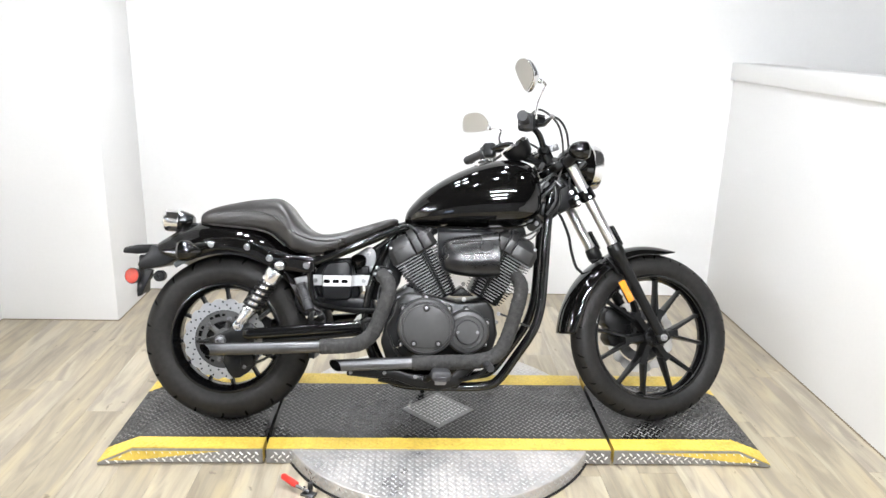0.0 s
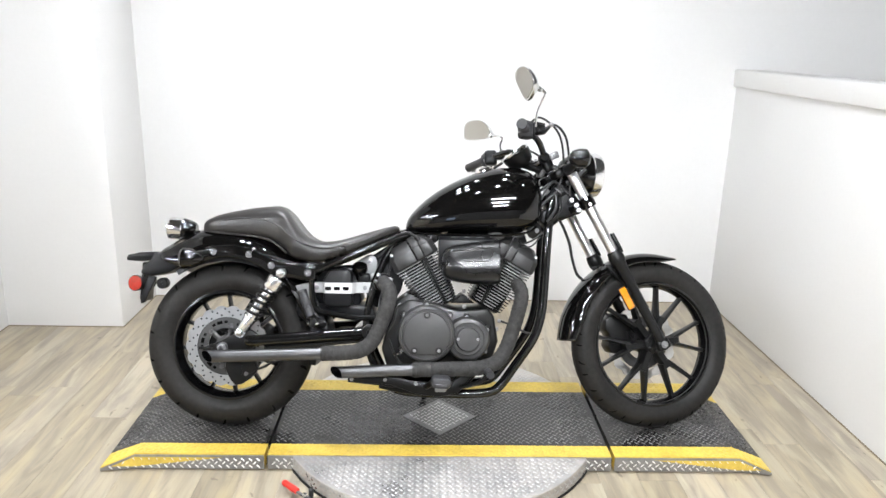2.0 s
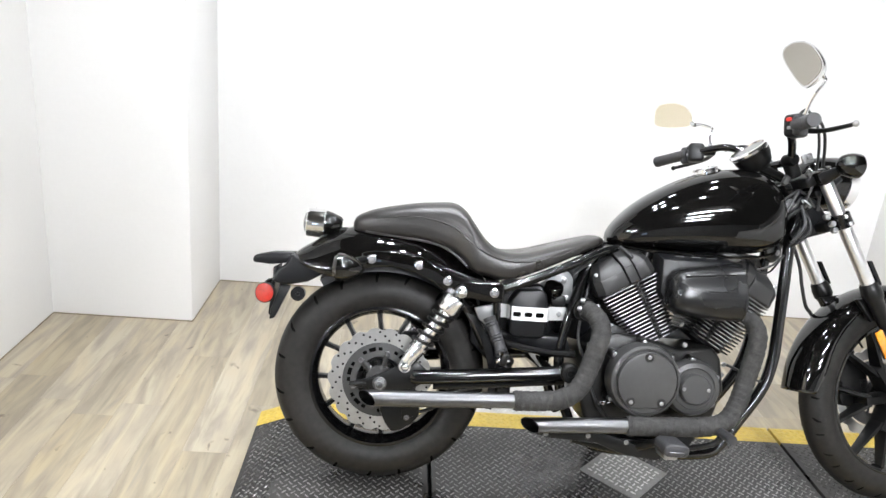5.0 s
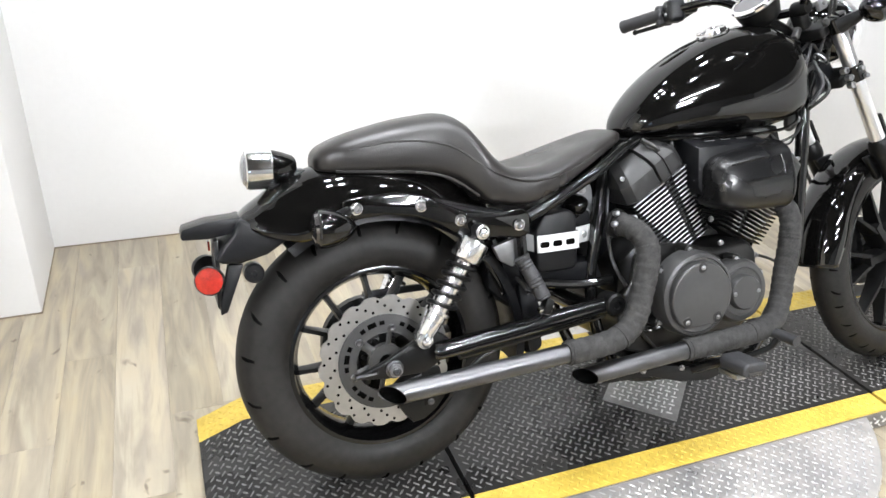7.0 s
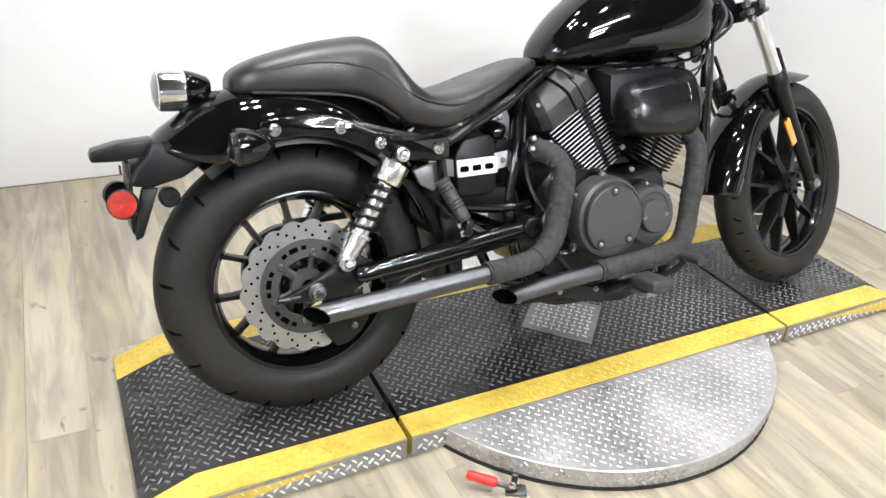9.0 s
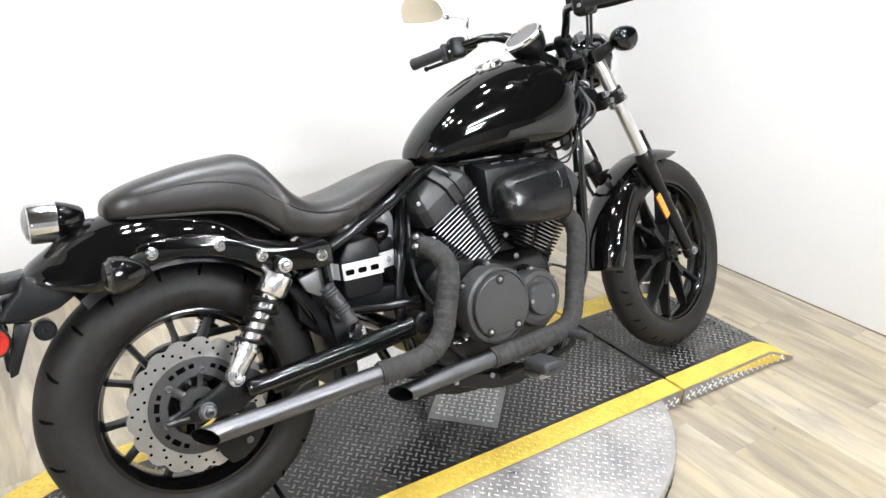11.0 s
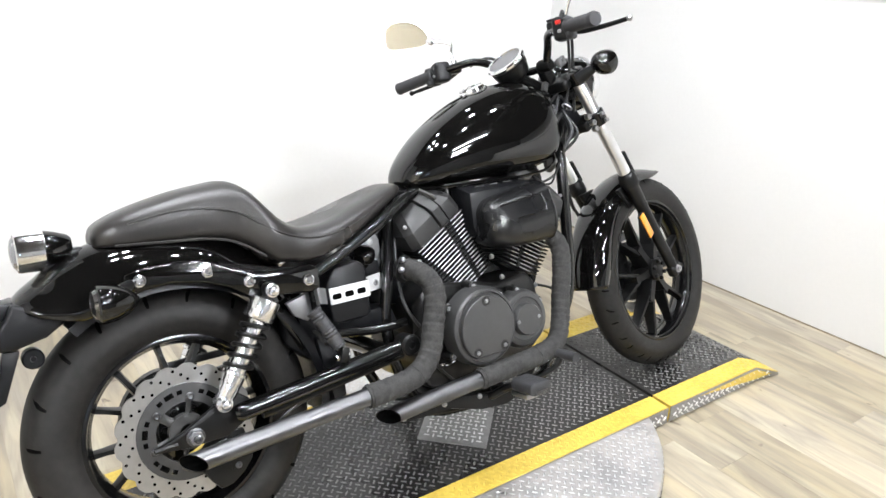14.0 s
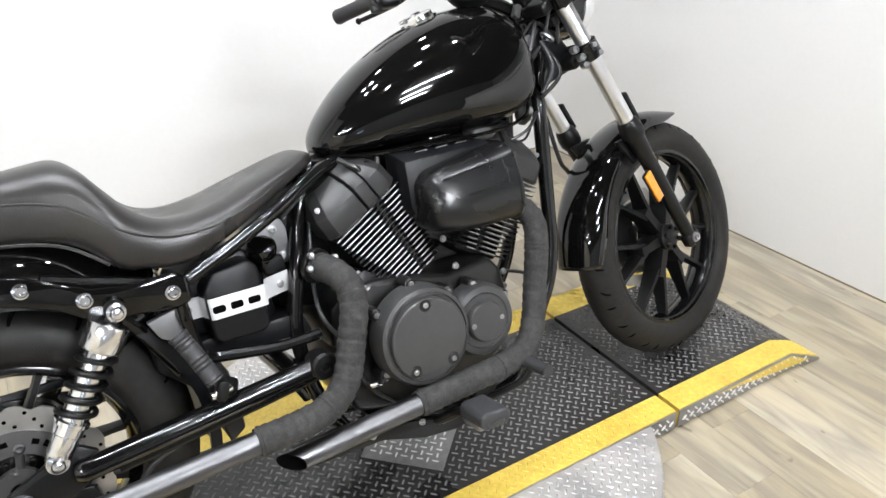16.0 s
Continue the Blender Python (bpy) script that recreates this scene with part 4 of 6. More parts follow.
SEAT = [(-0.866, 0.730, 0.710, 0.030), (-0.858, 0.746, 0.706, 0.050), (-0.835, 0.760, 0.702, 0.066), (-0.79, 0.775, 0.697, 0.078), (-0.70, 0.794, 0.691, 0.089), (-0.63, 0.802, 0.682, 0.099),
        (-0.585, 0.803, 0.663, 0.112), (-0.555, 0.787, 0.636, 0.128, {"dip": 0.004}), (-0.53, 0.756, 0.611, 0.140, {"dip": 0.008}), (-0.50, 0.716, 0.608, 0.141, {"dip": 0.010}), (-0.465, 0.690, 0.600, 0.142, {"dip": 0.012}),
        (-0.42, 0.681, 0.603, 0.141, {"dip": 0.010}), (-0.36, 0.688, 0.624, 0.135, {"dip": 0.008}), (-0.29, 0.708, 0.655, 0.116, {"dip": 0.004}), (-0.22, 0.728, 0.688, 0.092), (-0.175, 0.738, 0.708, 0.072), (-0.158, 0.733, 0.716, 0.052)]
seat = bpart("seat", loft(SEAT, 4, n_top=3.0, n_bot=6, split=0.45), LEATHER, None, "black vinyl solo seat with a raised rear cowl", 60.0)
seam = [(-0.80, 0.745), (-0.72, 0.756), (-0.65, 0.752), (-0.59, 0.735), (-0.545, 0.700), (-0.50, 0.672), (-0.44, 0.655), (-0.37, 0.657), (-0.30, 0.676), (-0.23, 0.703)]
seam_w = [0.075, 0.085, 0.095, 0.110, 0.132, 0.1425, 0.143, 0.137, 0.120, 0.094]
for m in (Matrix(), LEFT):
    bpart("seam", moved(tube([v3(x, w + 0.0005, z) for (x, z), w in zip(seam, seam_w)], 0.0022, 6, 4), m), LEATHER, seat, "stitched seam")
    bpart("piping", moved(tube([v3(x, w + 0.0015, z + 0.004) for x, z, w in [(-0.83, 0.702, 0.067), (-0.75, 0.695, 0.084), (-0.66, 0.686, 0.095), (-0.60, 0.668, 0.109), (-0.55, 0.630, 0.130)]], 0.003, 6, 4), m), LEATHER, seat)

# -- fuel tank --
TANK = [(-0.134, 0.742, 0.726, 0.028), (-0.126, 0.766, 0.719, 0.050), (-0.104, 0.796, 0.715, 0.072), (-0.06, 0.839, 0.713, 0.094), (0.0, 0.881, 0.711, 0.113), (0.08, 0.922, 0.710, 0.130), (0.16, 0.949, 0.709, 0.141),
        (0.23, 0.960, 0.711, 0.145), (0.285, 0.957, 0.718, 0.142), (0.325, 0.940, 0.733, 0.130), (0.349, 0.905, 0.757, 0.108), (0.358, 0.868, 0.785, 0.075)]
tank = bpart("fuel_tank", loft(TANK, 6, n_top=2.25, n_bot=3.2, split=0.36, seg=48), PAINT, None, "gloss black teardrop fuel tank", 70.0)
for m in (Matrix(), LEFT):
    bpart("tank_flange", moved(tube([v3(x, w, z) for x, w, z in [(-0.115, 0.052, 0.716), (-0.05, 0.085, 0.709), (0.05, 0.112, 0.706), (0.16, 0.128, 0.705), (0.25, 0.128, 0.709), (0.31, 0.112, 0.722), (0.335, 0.09, 0.742)]], 0.0042, 8, 5), m), PAINT, tank)
cap = bpart("filler_cap", lathe([(0.040, -0.004), (0.040, 0.003), (0.034, 0.004), (0.032, 0.012), (0.029, 0.014), (0.012, 0.015), (0.010, 0.018), (0.003, 0.018)], v3(0.150, 0, 0.944), (-0.33, 0, 1), 32), CHROME, tank, "chrome filler cap")
bpart("cap_hinge", block((0.02, 0.016, 0.006), (0.115, 0, 0.947), (0, -20, 0), 0.002), CHROME, cap)

# -- frame --
frame_part = bpart("frame", tube([v3(0.385, 0, 0.86), v3(0.25, 0, 0.80), v3(0.0, 0, 0.735), v3(-0.16, 0, 0.69)], 0.03, 12, 4), FRAME_BLACK, None, "gloss black tubular steel frame")
bpart("steering_head", lathe([(0.034, -0.085), (0.036, -0.07), (0.032, -0.06), (0.032, 0.06), (0.036, 0.07), (0.034, 0.085)], AX0 + AXIS * 0.625, AXIS, 24), FRAME_BLACK, frame_part)
for m in (Matrix(), LEFT):
    bpart("down_tube", moved(tube([v3(0.404, 0.028, 0.835), v3(0.389, 0.055, 0.775), v3(0.379, 0.067, 0.66), v3(0.369, 0.072, 0.50), v3(0.358, 0.080, 0.415), v3(0.330, 0.088, 0.335), v3(0.262, 0.095, 0.236), v3(0.21, 0.102, 0.168),
                                  v3(0.165, 0.112, 0.146), v3(0.05, 0.11, 0.140), v3(-0.12, 0.088, 0.142), v3(-0.19, 0.086, 0.165)], 0.0165, 14, 5), m), FRAME_BLACK, frame_part)
    bpart("seat_rail", moved(tube([v3(-0.445, 0.138, 0.578), v3(-0.36, 0.132, 0.612), v3(-0.26, 0.115, 0.655), v3(-0.165, 0.072, 0.695), v3(-0.09, 0.045, 0.715)], 0.0125, 12, 4), m), FRAME_BLACK, frame_part)
    bpart("seat_post", moved(tube([v3(-0.165, 0.030, 0.695), v3(-0.205, 0.046, 0.621), v3(-0.234, 0.080, 0.551), v3(-0.250, 0.090, 0.500), v3(-0.266, 0.090, 0.428), v3(-0.268, 0.095, 0.36), v3(-0.255, 0.10, 0.28), v3(-0.215, 0.105, 0.19)], 0.0145, 12, 4), m), FRAME_BLACK, frame_part)
    bpart("lower_rail", moved(tube([v3(-0.462, 0.136, 0.555), v3(-0.455, 0.132, 0.47), v3(-0.440, 0.128, 0.436), v3(-0.40, 0.126, 0.424), v3(-0.31, 0.128, 0.410), v3(-0.235, 0.13, 0.41)], 0.0105, 10, 4), m), FRAME_BLACK, frame_part)
    bpart("gusset", moved(prism([(0.395, 0.845), (0.405, 0.80), (0.382, 0.76), (0.372, 0.785)], 0.02, 0.085, 0.003), m), FRAME_BLACK, frame_part)
    bpart("rear_loop", moved(tube([v3(-0.445, 0.138, 0.57), v3(-0.55, 0.12, 0.60), v3(-0.65, 0.11, 0.63)], 0.012, 10, 3), m), FRAME_BLACK, frame_part)

# -- side boxes with silver strap --
box = bpart("side_box", prism([(-0.432, 0.568), (-0.400, 0.586), (-0.330, 0.592), (-0.312, 0.578), (-0.300, 0.545), (-0.290, 0.46), (-0.305, 0.446), (-0.412, 0.446), (-0.440, 0.462), (-0.456, 0.50), (-0.452, 0.545)], -0.12, 0.070, 0.008, 3), SATIN, None, "satin black plastic side box")
bpart("box_front", prism([(-0.421, 0.545), (-0.400, 0.577), (-0.337, 0.582), (-0.324, 0.573), (-0.320, 0.56), (-0.319, 0.457), (-0.330, 0.446), (-0.410, 0.446), (-0.421, 0.458)], 0.066, 0.1275, 0.006, 3, 0.985), SATIN, box, "satin black box front")
bm = bmesh.new()
STRAP = ((-0.467, 0.0825), (-0.430, 0.0845), (-0.424, 0.088), (-0.418, 0.1245), (-0.412, 0.1285), (-0.325, 0.1305), (-0.318, 0.128), (-0.309, 0.097), (-0.303, 0.092), (-0.256, 0.0735))
rings(bm, [[v3(x, w, 0.4945), v3(x, w, 0.532), v3(x, w + 0.0035, 0.532), v3(x, w + 0.0035, 0.4945)] for x, w in STRAP])
bmesh.ops.recalc_face_normals(bm, faces=bm.faces[:])
strap = bpart("strap", bevel(bm, 0.0008, 1), SILVER, box, "bent silver slotted strap")
for x in (-0.403, -0.372, -0.341):
    bpart("slot", moved(prism([(x - 0.011, 0.508), (x - 0.0085, 0.505), (x + 0.0085, 0.505), (x + 0.011, 0.508), (x + 0.011, 0.515), (x + 0.0085, 0.518), (x - 0.0085, 0.518), (x - 0.011, 0.515)], 0.1305 + 0.023 * (x + 0.372), 0.1332 + 0.023 * (x + 0.372), 0, 1), Matrix()), HOLE, strap)
for x, w in ((-0.448, 0.0872), (-0.278, 0.0855)):
    bolt("strap_bolt", v3(x, w, 0.512), (0, -1, 0), strap, 0.0065, 0.004, ALU)
bpart("strap_tail", prism([(-0.520, 0.520), (-0.462, 0.534), (-0.452, 0.492), (-0.475, 0.470), (-0.505, 0.488)], 0.104, 0.12, 0.003), DULL_METAL, box, "bent silver strap end")
lock = bpart("ignition_lock", lathe([(0.017, -0.034), (0.019, -0.006), (0.025, -0.004), (0.0275, 0.0), (0.0275, 0.014), (0.0255, 0.020), (0.018, 0.024), (0.002, 0.025)], v3(-0.296, 0.078, 0.576), (0, -0.5, 0.86), 28), PAINT, None, "black ignition lock knob")
bpart("lock_plate", prism([(-0.335, 0.590), (-0.285, 0.622), (-0.270, 0.632), (-0.255, 0.632), (-0.242, 0.622), (-0.236, 0.606), (-0.236, 0.56), (-0.245, 0.540), (-0.31, 0.55)], 0.052, 0.0565, 0.002), DULL_METAL, lock, "grey metal plate")
bpart("knob_base", prism([(-0.305, 0.565), (-0.26, 0.565), (-0.258, 0.535), (-0.30, 0.532)], 0.057, 0.085, 0.006, 3), SATIN, lock)
for x, z in ((-0.262, 0.608), (-0.252, 0.556), (-0.300, 0.545)):
    bolt("plate_bolt", v3(x, 0.0565, z), (0, -1, 0), lock, 0.007, 0.006, ALU)
for m in (Matrix(), LEFT):
    peg = bpart("passenger_peg", moved(tube([v3(-0.487, 0.184, 0.505), v3(-0.468, 0.197, 0.462), v3(-0.451, 0.209, 0.418)], lambda u: 0.0175 if u < 0.10 else 0.0158 + 0.0010 * math.sin(u * 80), 16, 14), m), GRIP, None, "black ribbed passenger peg folded up")
    bpart("peg_fork", moved(block((0.020, 0.026, 0.034), v3(-0.444, 0.206, 0.400), (0, 20, 0), 0.005, 2), m), BLACK_METAL, peg)
    bpart("peg_pin", moved(lathe([(0.006, -0.02), (0.007, -0.018), (0.007, 0.016), (0.005, 0.019)], v3(-0.445, 0.206, 0.396), (1, 0.2, 0), 12), m), CHROME, peg)
    bpart("peg_spring", moved(tube([v3(-0.455, 0.196, 0.415), v3(-0.440, 0.198, 0.398), v3(-0.438, 0.192, 0.385)], 0.003, 8, 4), m), CHROME, peg)
    bpart("peg_arm", moved(tube([v3(-0.440, 0.200, 0.392), v3(-0.425, 0.175, 0.382), v3(-0.415, 0.150, 0.385)], 0.011, 10, 4), m), BLACK_METAL, peg)
for k in range(3):
    bpart("wire", tube([v3(-0.460, 0.112 - 0.006 * k, 0.442), v3(-0.448, 0.124, 0.425 - 0.004 * k), v3(-0.44 + 0.01 * k, 0.115, 0.405)], 0.0032, 6, 4), CABLE)
# added black mass that keeps the space under the box dark
bpart("lower_filler", prism([(-0.445, 0.455), (-0.25, 0.45), (-0.235, 0.405), (-0.33, 0.408), (-0.44, 0.428)], -0.11, 0.095, 0.006), SATIN, box)
bpart("splash_guard", prism([(-0.455, 0.42), (-0.425, 0.43), (-0.40, 0.36), (-0.40, 0.27), (-0.43, 0.25), (-0.445, 0.33)], -0.09, 0.10, 0.006), SATIN, rear_fender)
# added black mass that closes the see-through gap behind the cylinder
bpart("middle_filler", prism([(-0.29, 0.605), (-0.20, 0.665), (-0.14, 0.69), (-0.125, 0.60), (-0.15, 0.50), (-0.19, 0.43), (-0.27, 0.445)], -0.09, 0.030, 0.008), SATIN, box)
bpart("inner_fender_panel", prism([(-0.52, 0.52), (-0.47, 0.52), (-0.43, 0.44), (-0.40, 0.37), (-0.46, 0.36), (-0.52, 0.42)], -0.085, 0.085, 0.008), SATIN)

# -- engine --
engine = bpart("engine", prism([(-0.175, 0.40), (-0.165, 0.45), (-0.12, 0.475), (-0.03, 0.465), (0.06, 0.44), (0.16, 0.45), (0.185, 0.42), (0.20, 0.33), (0.175, 0.25), (0.12, 0.215), (-0.10, 0.20), (-0.19, 0.225), (-0.215, 0.30), (-0.20, 0.36)],
                               -0.125, 0.125, 0.012, 3), CRANK, None, "dark grey air-cooled V-twin engine")
clutch = bpart("clutch_cover", lathe([(0.100, 0.0), (0.099, 0.032), (0.094, 0.046), (0.087, 0.050), (0.086, 0.046), (0.0815, 0.046), (0.05, 0.046), (0.002, 0.046)], v3(-0.056, 0.160, 0.361), (0, -1, 0.03), 56), CASE, engine, "round satin grey clutch cover")
plate = []
for k in range(64):
    a = 2 * math.pi * k / 64
    plate.append((-0.056 + 0.0805 * math.cos(a), 0.3605 + max(0.0805 * math.sin(a), -0.068)))
bpart("cover_plate", prism(plate, 0.200, 0.2205, 0.004, 3), CASE, clutch, "flat-footed round cover plate")
for a in (90, -52, -128):
    x, z = -0.056 + 0.068 * math.cos(radians(a)), 0.361 + 0.068 * math.sin(radians(a))
    # raised black disc stands in for the shade of a recessed bolt pocket
    bpart("pocket_shade", lathe([(0.0125, 0), (0.0115, 0.0012), (0.002, 0.0013)], v3(x, 0.2205, z), (0, -1, 0), 20), CRANK, clutch)
    bolt("cover_bolt", v3(x, 0.2212, z), (0, -1, 0), clutch, 0.0046, 0.004, ALU)
for a in (38, 90, 142, 215):
    q = (-0.056 + 0.101 * math.cos(radians(a)), 0.361 + 0.101 * math.sin(radians(a)))
    bpart("case_boss", lathe([(0.013, 0), (0.012, 0.034), (0.009, 0.037)], v3(q[0], 0.138, q[1]), (0, -1, 0), 14), CRANK, clutch)
    bolt("case_bolt", v3(q[0], 0.175, q[1]), (0, -1, 0), clutch, 0.005, 0.005, ALU)
filt = bpart("starter_cover", lathe([(0.078, 0.0), (0.077, 0.026), (0.070, 0.038), (0.058, 0.041), (0.055, 0.038), (0.043, 0.038), (0.042, 0.050), (0.039, 0.054), (0.002, 0.055)], v3(0.087, 0.148, 0.343), (0, -1, 0.03), 48), CASE, engine, "round grey starter cover")
for a in (180, 0):
    bolt("cover_bolt", v3(0.087 + 0.034 * math.cos(radians(a)), 0.2015, 0.345), (0, -1, 0), filt, 0.0045, 0.003, ALU)
for a in (25, 92, 325):
    q = (0.087 + 0.076 * math.cos(radians(a)), 0.343 + 0.076 * math.sin(radians(a)))
    bpart("case_boss", lathe([(0.012, 0), (0.011, 0.030), (0.008, 0.033)], v3(q[0], 0.136, q[1]), (0, -1, 0), 14), CRANK, filt)
    bolt("case_bolt", v3(q[0], 0.169, q[1]), (0, -1, 0), filt, 0.0058, 0.005, ALU)


def cylinder(ox, oz, lean, label, name):
    """One finned cylinder with head and rocker cover; lean in degrees, minus to the rear."""
    up = Vector((math.sin(radians(lean)), 0, math.cos(radians(lean))))
    al = Vector((up.z, 0, -up.x))
    o = Vector((ox, 0, oz))
    turn = (0, lean, 0)
    body = bpart(name, block((0.115, 0.17, 0.20), o + up * 0.20, turn, 0.012), BLACK_METAL, engine, label)
    s = 1 if lean < 0 else -1
    nf = 17
    for k in range(nf):
        d = 0.112 + 0.01055 * k
        g = k / (nf - 1)
        half = 0.060 + 0.026 * g ** 0.8
        fin = bpart("fin", block((half * 2, 0.225, 0.0038), o + up * d, turn, 0.0012, 1), BLACK_METAL, body)
        for a0, a1 in ((-0.030 - 0.055 * g, 0.010 + 0.002 * g), (0.023 + 0.014 * g, 0.046 + 0.032 * g)):
            bpart("fin_edge", block((a1 - a0, 0.004, 0.0028), o + up * d + al * (s * (a0 + a1) / 2) + Vector((0, -0.1125, 0)), turn, 0.0009, 1), FIN_ALU, fin, "machined bright fin edge")
    for y in (-0.1085, 0.108):
        bpart("stud_tunnel", block((0.010, 0.01, 0.18), o + up * 0.200 + al * (s * 0.021) + Vector((0, y * 0.965, 0)), (0, lean + s * 2.5, 0), 0.003), BLACK_METAL, body)
    h = o + up * 0.325
    bpart("head_core", block((0.15, 0.20, 0.07), h + up * -0.008, turn, 0.010, 2), BLACK_METAL, body)
    # three-piece rocker cover with grooves between the panels
    for x0, x1, lift, out in ((-0.090, 0.000, 0.0, 0.0), (0.0045, 0.0305, 0.005, 0.003), (0.035, 0.086, 0.001, 0.0)):
        bm = bmesh.new()
        sec = []
        for dz, inset, fy in ((-0.041, 0.004, 0.114), (-0.035, 0.0, 0.119), (0.006, 0.003, 0.117), (0.020, 0.010, 0.106), (0.032, 0.018, 0.090), (0.046, 0.030, 0.066)):
            c = h + up * (dz + (lift if dz > 0 else 0))
            f = fy + out
            a0, a1 = x0 + (inset if x0 < -0.05 else 0), x1 - (inset if x1 > 0.05 else 0)
            ch0, ch1 = 0.018 if x0 < -0.05 else 0.001, 0.018 if x1 > 0.05 else 0.001
            sec.append([c + al * (s * q) + Vector((0, y, 0)) for q, y in ((a0, f - ch0), (a0 + ch0, f), (a1 - ch1, f), (a1, f - ch1), (a1, -f + ch1), (a1 - ch1, -f), (a0 + ch0, -f), (a0, -f + ch0))])
        rings(bm, sec)
        bmesh.ops.recalc_face_normals(bm, faces=bm.faces[:])
        cover = bpart("rocker_cover", bevel(bm, 0.0020, 2, 15), ROCKER, body, "satin grey faceted rocker cover", 22.0)
    bolt("head_bolt", h + al * (s * -0.070) + Vector((0, -0.098, 0)) + up * 0.024, (0, -1, 0.4), cover, 0.0045, 0.005, ALU)
    return body


cylinder(0.052, 0.362, -30, "black finned rear cylinder", "rear_cylinder")
cylinder(0.100, 0.362, 30, "black finned front cylinder", "front_cylinder")
bpart("oil_pan", prism([(-0.18, 0.215), (0.14, 0.215), (0.10, 0.165), (-0.13, 0.16)], -0.085, 0.085, 0.01), BLACK_METAL, engine)
bpart("rear_case", prism([(-0.20, 0.44), (-0.12, 0.50), (-0.06, 0.47), (-0.12, 0.40), (-0.21, 0.36)], -0.09, 0.11, 0.01), BLACK_METAL, engine)
bpart("valley_cover", prism([(0.03, 0.46), (0.076, 0.495), (0.12, 0.46)], -0.06, 0.075, 0.006), BLACK_METAL, engine)
for q in ((0.078, 0.085, 0.505), (0.078, 0.12, 0.452), (-0.128, 0.10, 0.49), (-0.15, 0.11, 0.455), (0.205, 0.10, 0.40), (0.195, 0.11, 0.372)):
    bolt("case_bolt", v3(*q), (0, -1, 0), engine, 0.006, 0.006, ALU)
bpart("drain_fitting", tube([v3(-0.165, 0.155, 0.285), v3(-0.150, 0.17, 0.290), v3(-0.140, 0.175, 0.296)], 0.006, 8, 2), CHROME, engine, "bright metal fitting")

# -- air cleaner --
bm = bmesh.new()
rings(bm, [[v3(x, w, z + (lift if z > 0.65 else 0)) for x, z in ((-0.016, 0.688), (0.180, 0.690), (0.190, 0.66), (0.188, 0.57), (0.17, 0.555), (0.05, 0.555), (-0.002, 0.575), (-0.016, 0.60))] for w, lift in ((0.070, 0.023), (0.154, 0.0))])
bmesh.ops.recalc_face_normals(bm, faces=bm.faces[:])
air = bpart("air_cleaner", bevel(bm, 0.004, 2), SATIN, None, "black air cleaner with a rounded cover")
A_SEC = [(0.135, 0.690), (0.168, 0.6905), (0.192, 0.685), (0.207, 0.675), (0.2145, 0.6655), (0.2305, 0.6190), (0.2335, 0.595), (0.2310, 0.570), (0.2220, 0.552), (0.206, 0.540), (0.178, 0.534), (0.135, 0.533)]
A_STA = ((0.1935, 1.0, 0.688, 0.535), (0.190, 1.012, 0.692, 0.531), (0.1855, 1.012, 0.692, 0.531), (0.1845, 1.0, 0.690, 0.533), (0.120, 1.0, 0.682, 0.533), (0.070, 0.995, 0.675, 0.537),
         (0.040, 0.975, 0.670, 0.542), (0.020, 0.930, 0.665, 0.547), (0.008, 0.865, 0.657, 0.553), (0.000, 0.77, 0.648, 0.560), (-0.0045, 0.65, 0.637, 0.569), (-0.0055, 0.50, 0.625, 0.580))


def air_ring(x, k, zt, zb, out=0.0):
    return [v3(x, 0.135 + (w - 0.135) * k + out, zb + (z - 0.533) / 0.1575 * (zt - zb)) for w, z in A_SEC]


bm = bmesh.new()
cols = [ease([air_ring(*st)[i] for st in A_STA], 3) for i in range(len(A_SEC))]
rings(bm, [ease([c[k] for c in cols[:5]], 3) + ease([c[k] for c in cols[5:]], 4) for k in range(len(cols[0]))])
bpart("cover", bm, AIR_BLACK, air, "satin black rounded cover", 28.0)
upper, lower = [], []
for x in (0.163, 0.13, 0.10, 0.07, 0.045, 0.028):
    k, zt, zb = 1.0 - max(0, 0.070 - x) * 0.55, 0.666 + 0.130 * x, max(0.5455 - 0.08 * x, 0.533)
    a, b = air_ring(x, k, zt, zb)[4:6]
    upper.append(a)
    if x > 0.06:
        lower.append(b)
# fine ridges added along the creases to draw their highlight lines
for line in (upper, lower, [upper[0], (upper[0] + lower[0]) / 2 + v3(0.002, 0.0005, 0), lower[0]]):
    bpart("cover_ridge", tube(line, 0.0016, 8, 3), AIR_BLACK, air)
for k in range(3):
    for j in range(2):
        bpart("vent_slot", block((0.026, 0.009, 0.001), (0.040 + 0.046 * k + 0.010 * j, -0.118 + 0.021 * j, 0.6995 + 0.0058 * j), (15.3, 0, 0), 0.0004), HOLE, air)
        bpart("slot_lip", block((0.028, 0.0015, 0.002), (0.040 + 0.046 * k + 0.010 * j, -0.1235 + 0.021 * j, 0.6985 + 0.0058 * j), (15.3, 0, 0), 0.0004, 1), DULL_METAL, air)
bpart("intake_snout", prism([(0.16, 0.715), (0.20, 0.718), (0.225, 0.705), (0.205, 0.69), (0.165, 0.695)], 0.08, 0.13, 0.008, 3), CASE, air)
bpart("left_cover", moved(prism([(0.01, 0.70), (0.19, 0.70), (0.19, 0.55), (0.03, 0.55)], 0.08, 0.15, 0.02, 3), LEFT), SATIN, air)

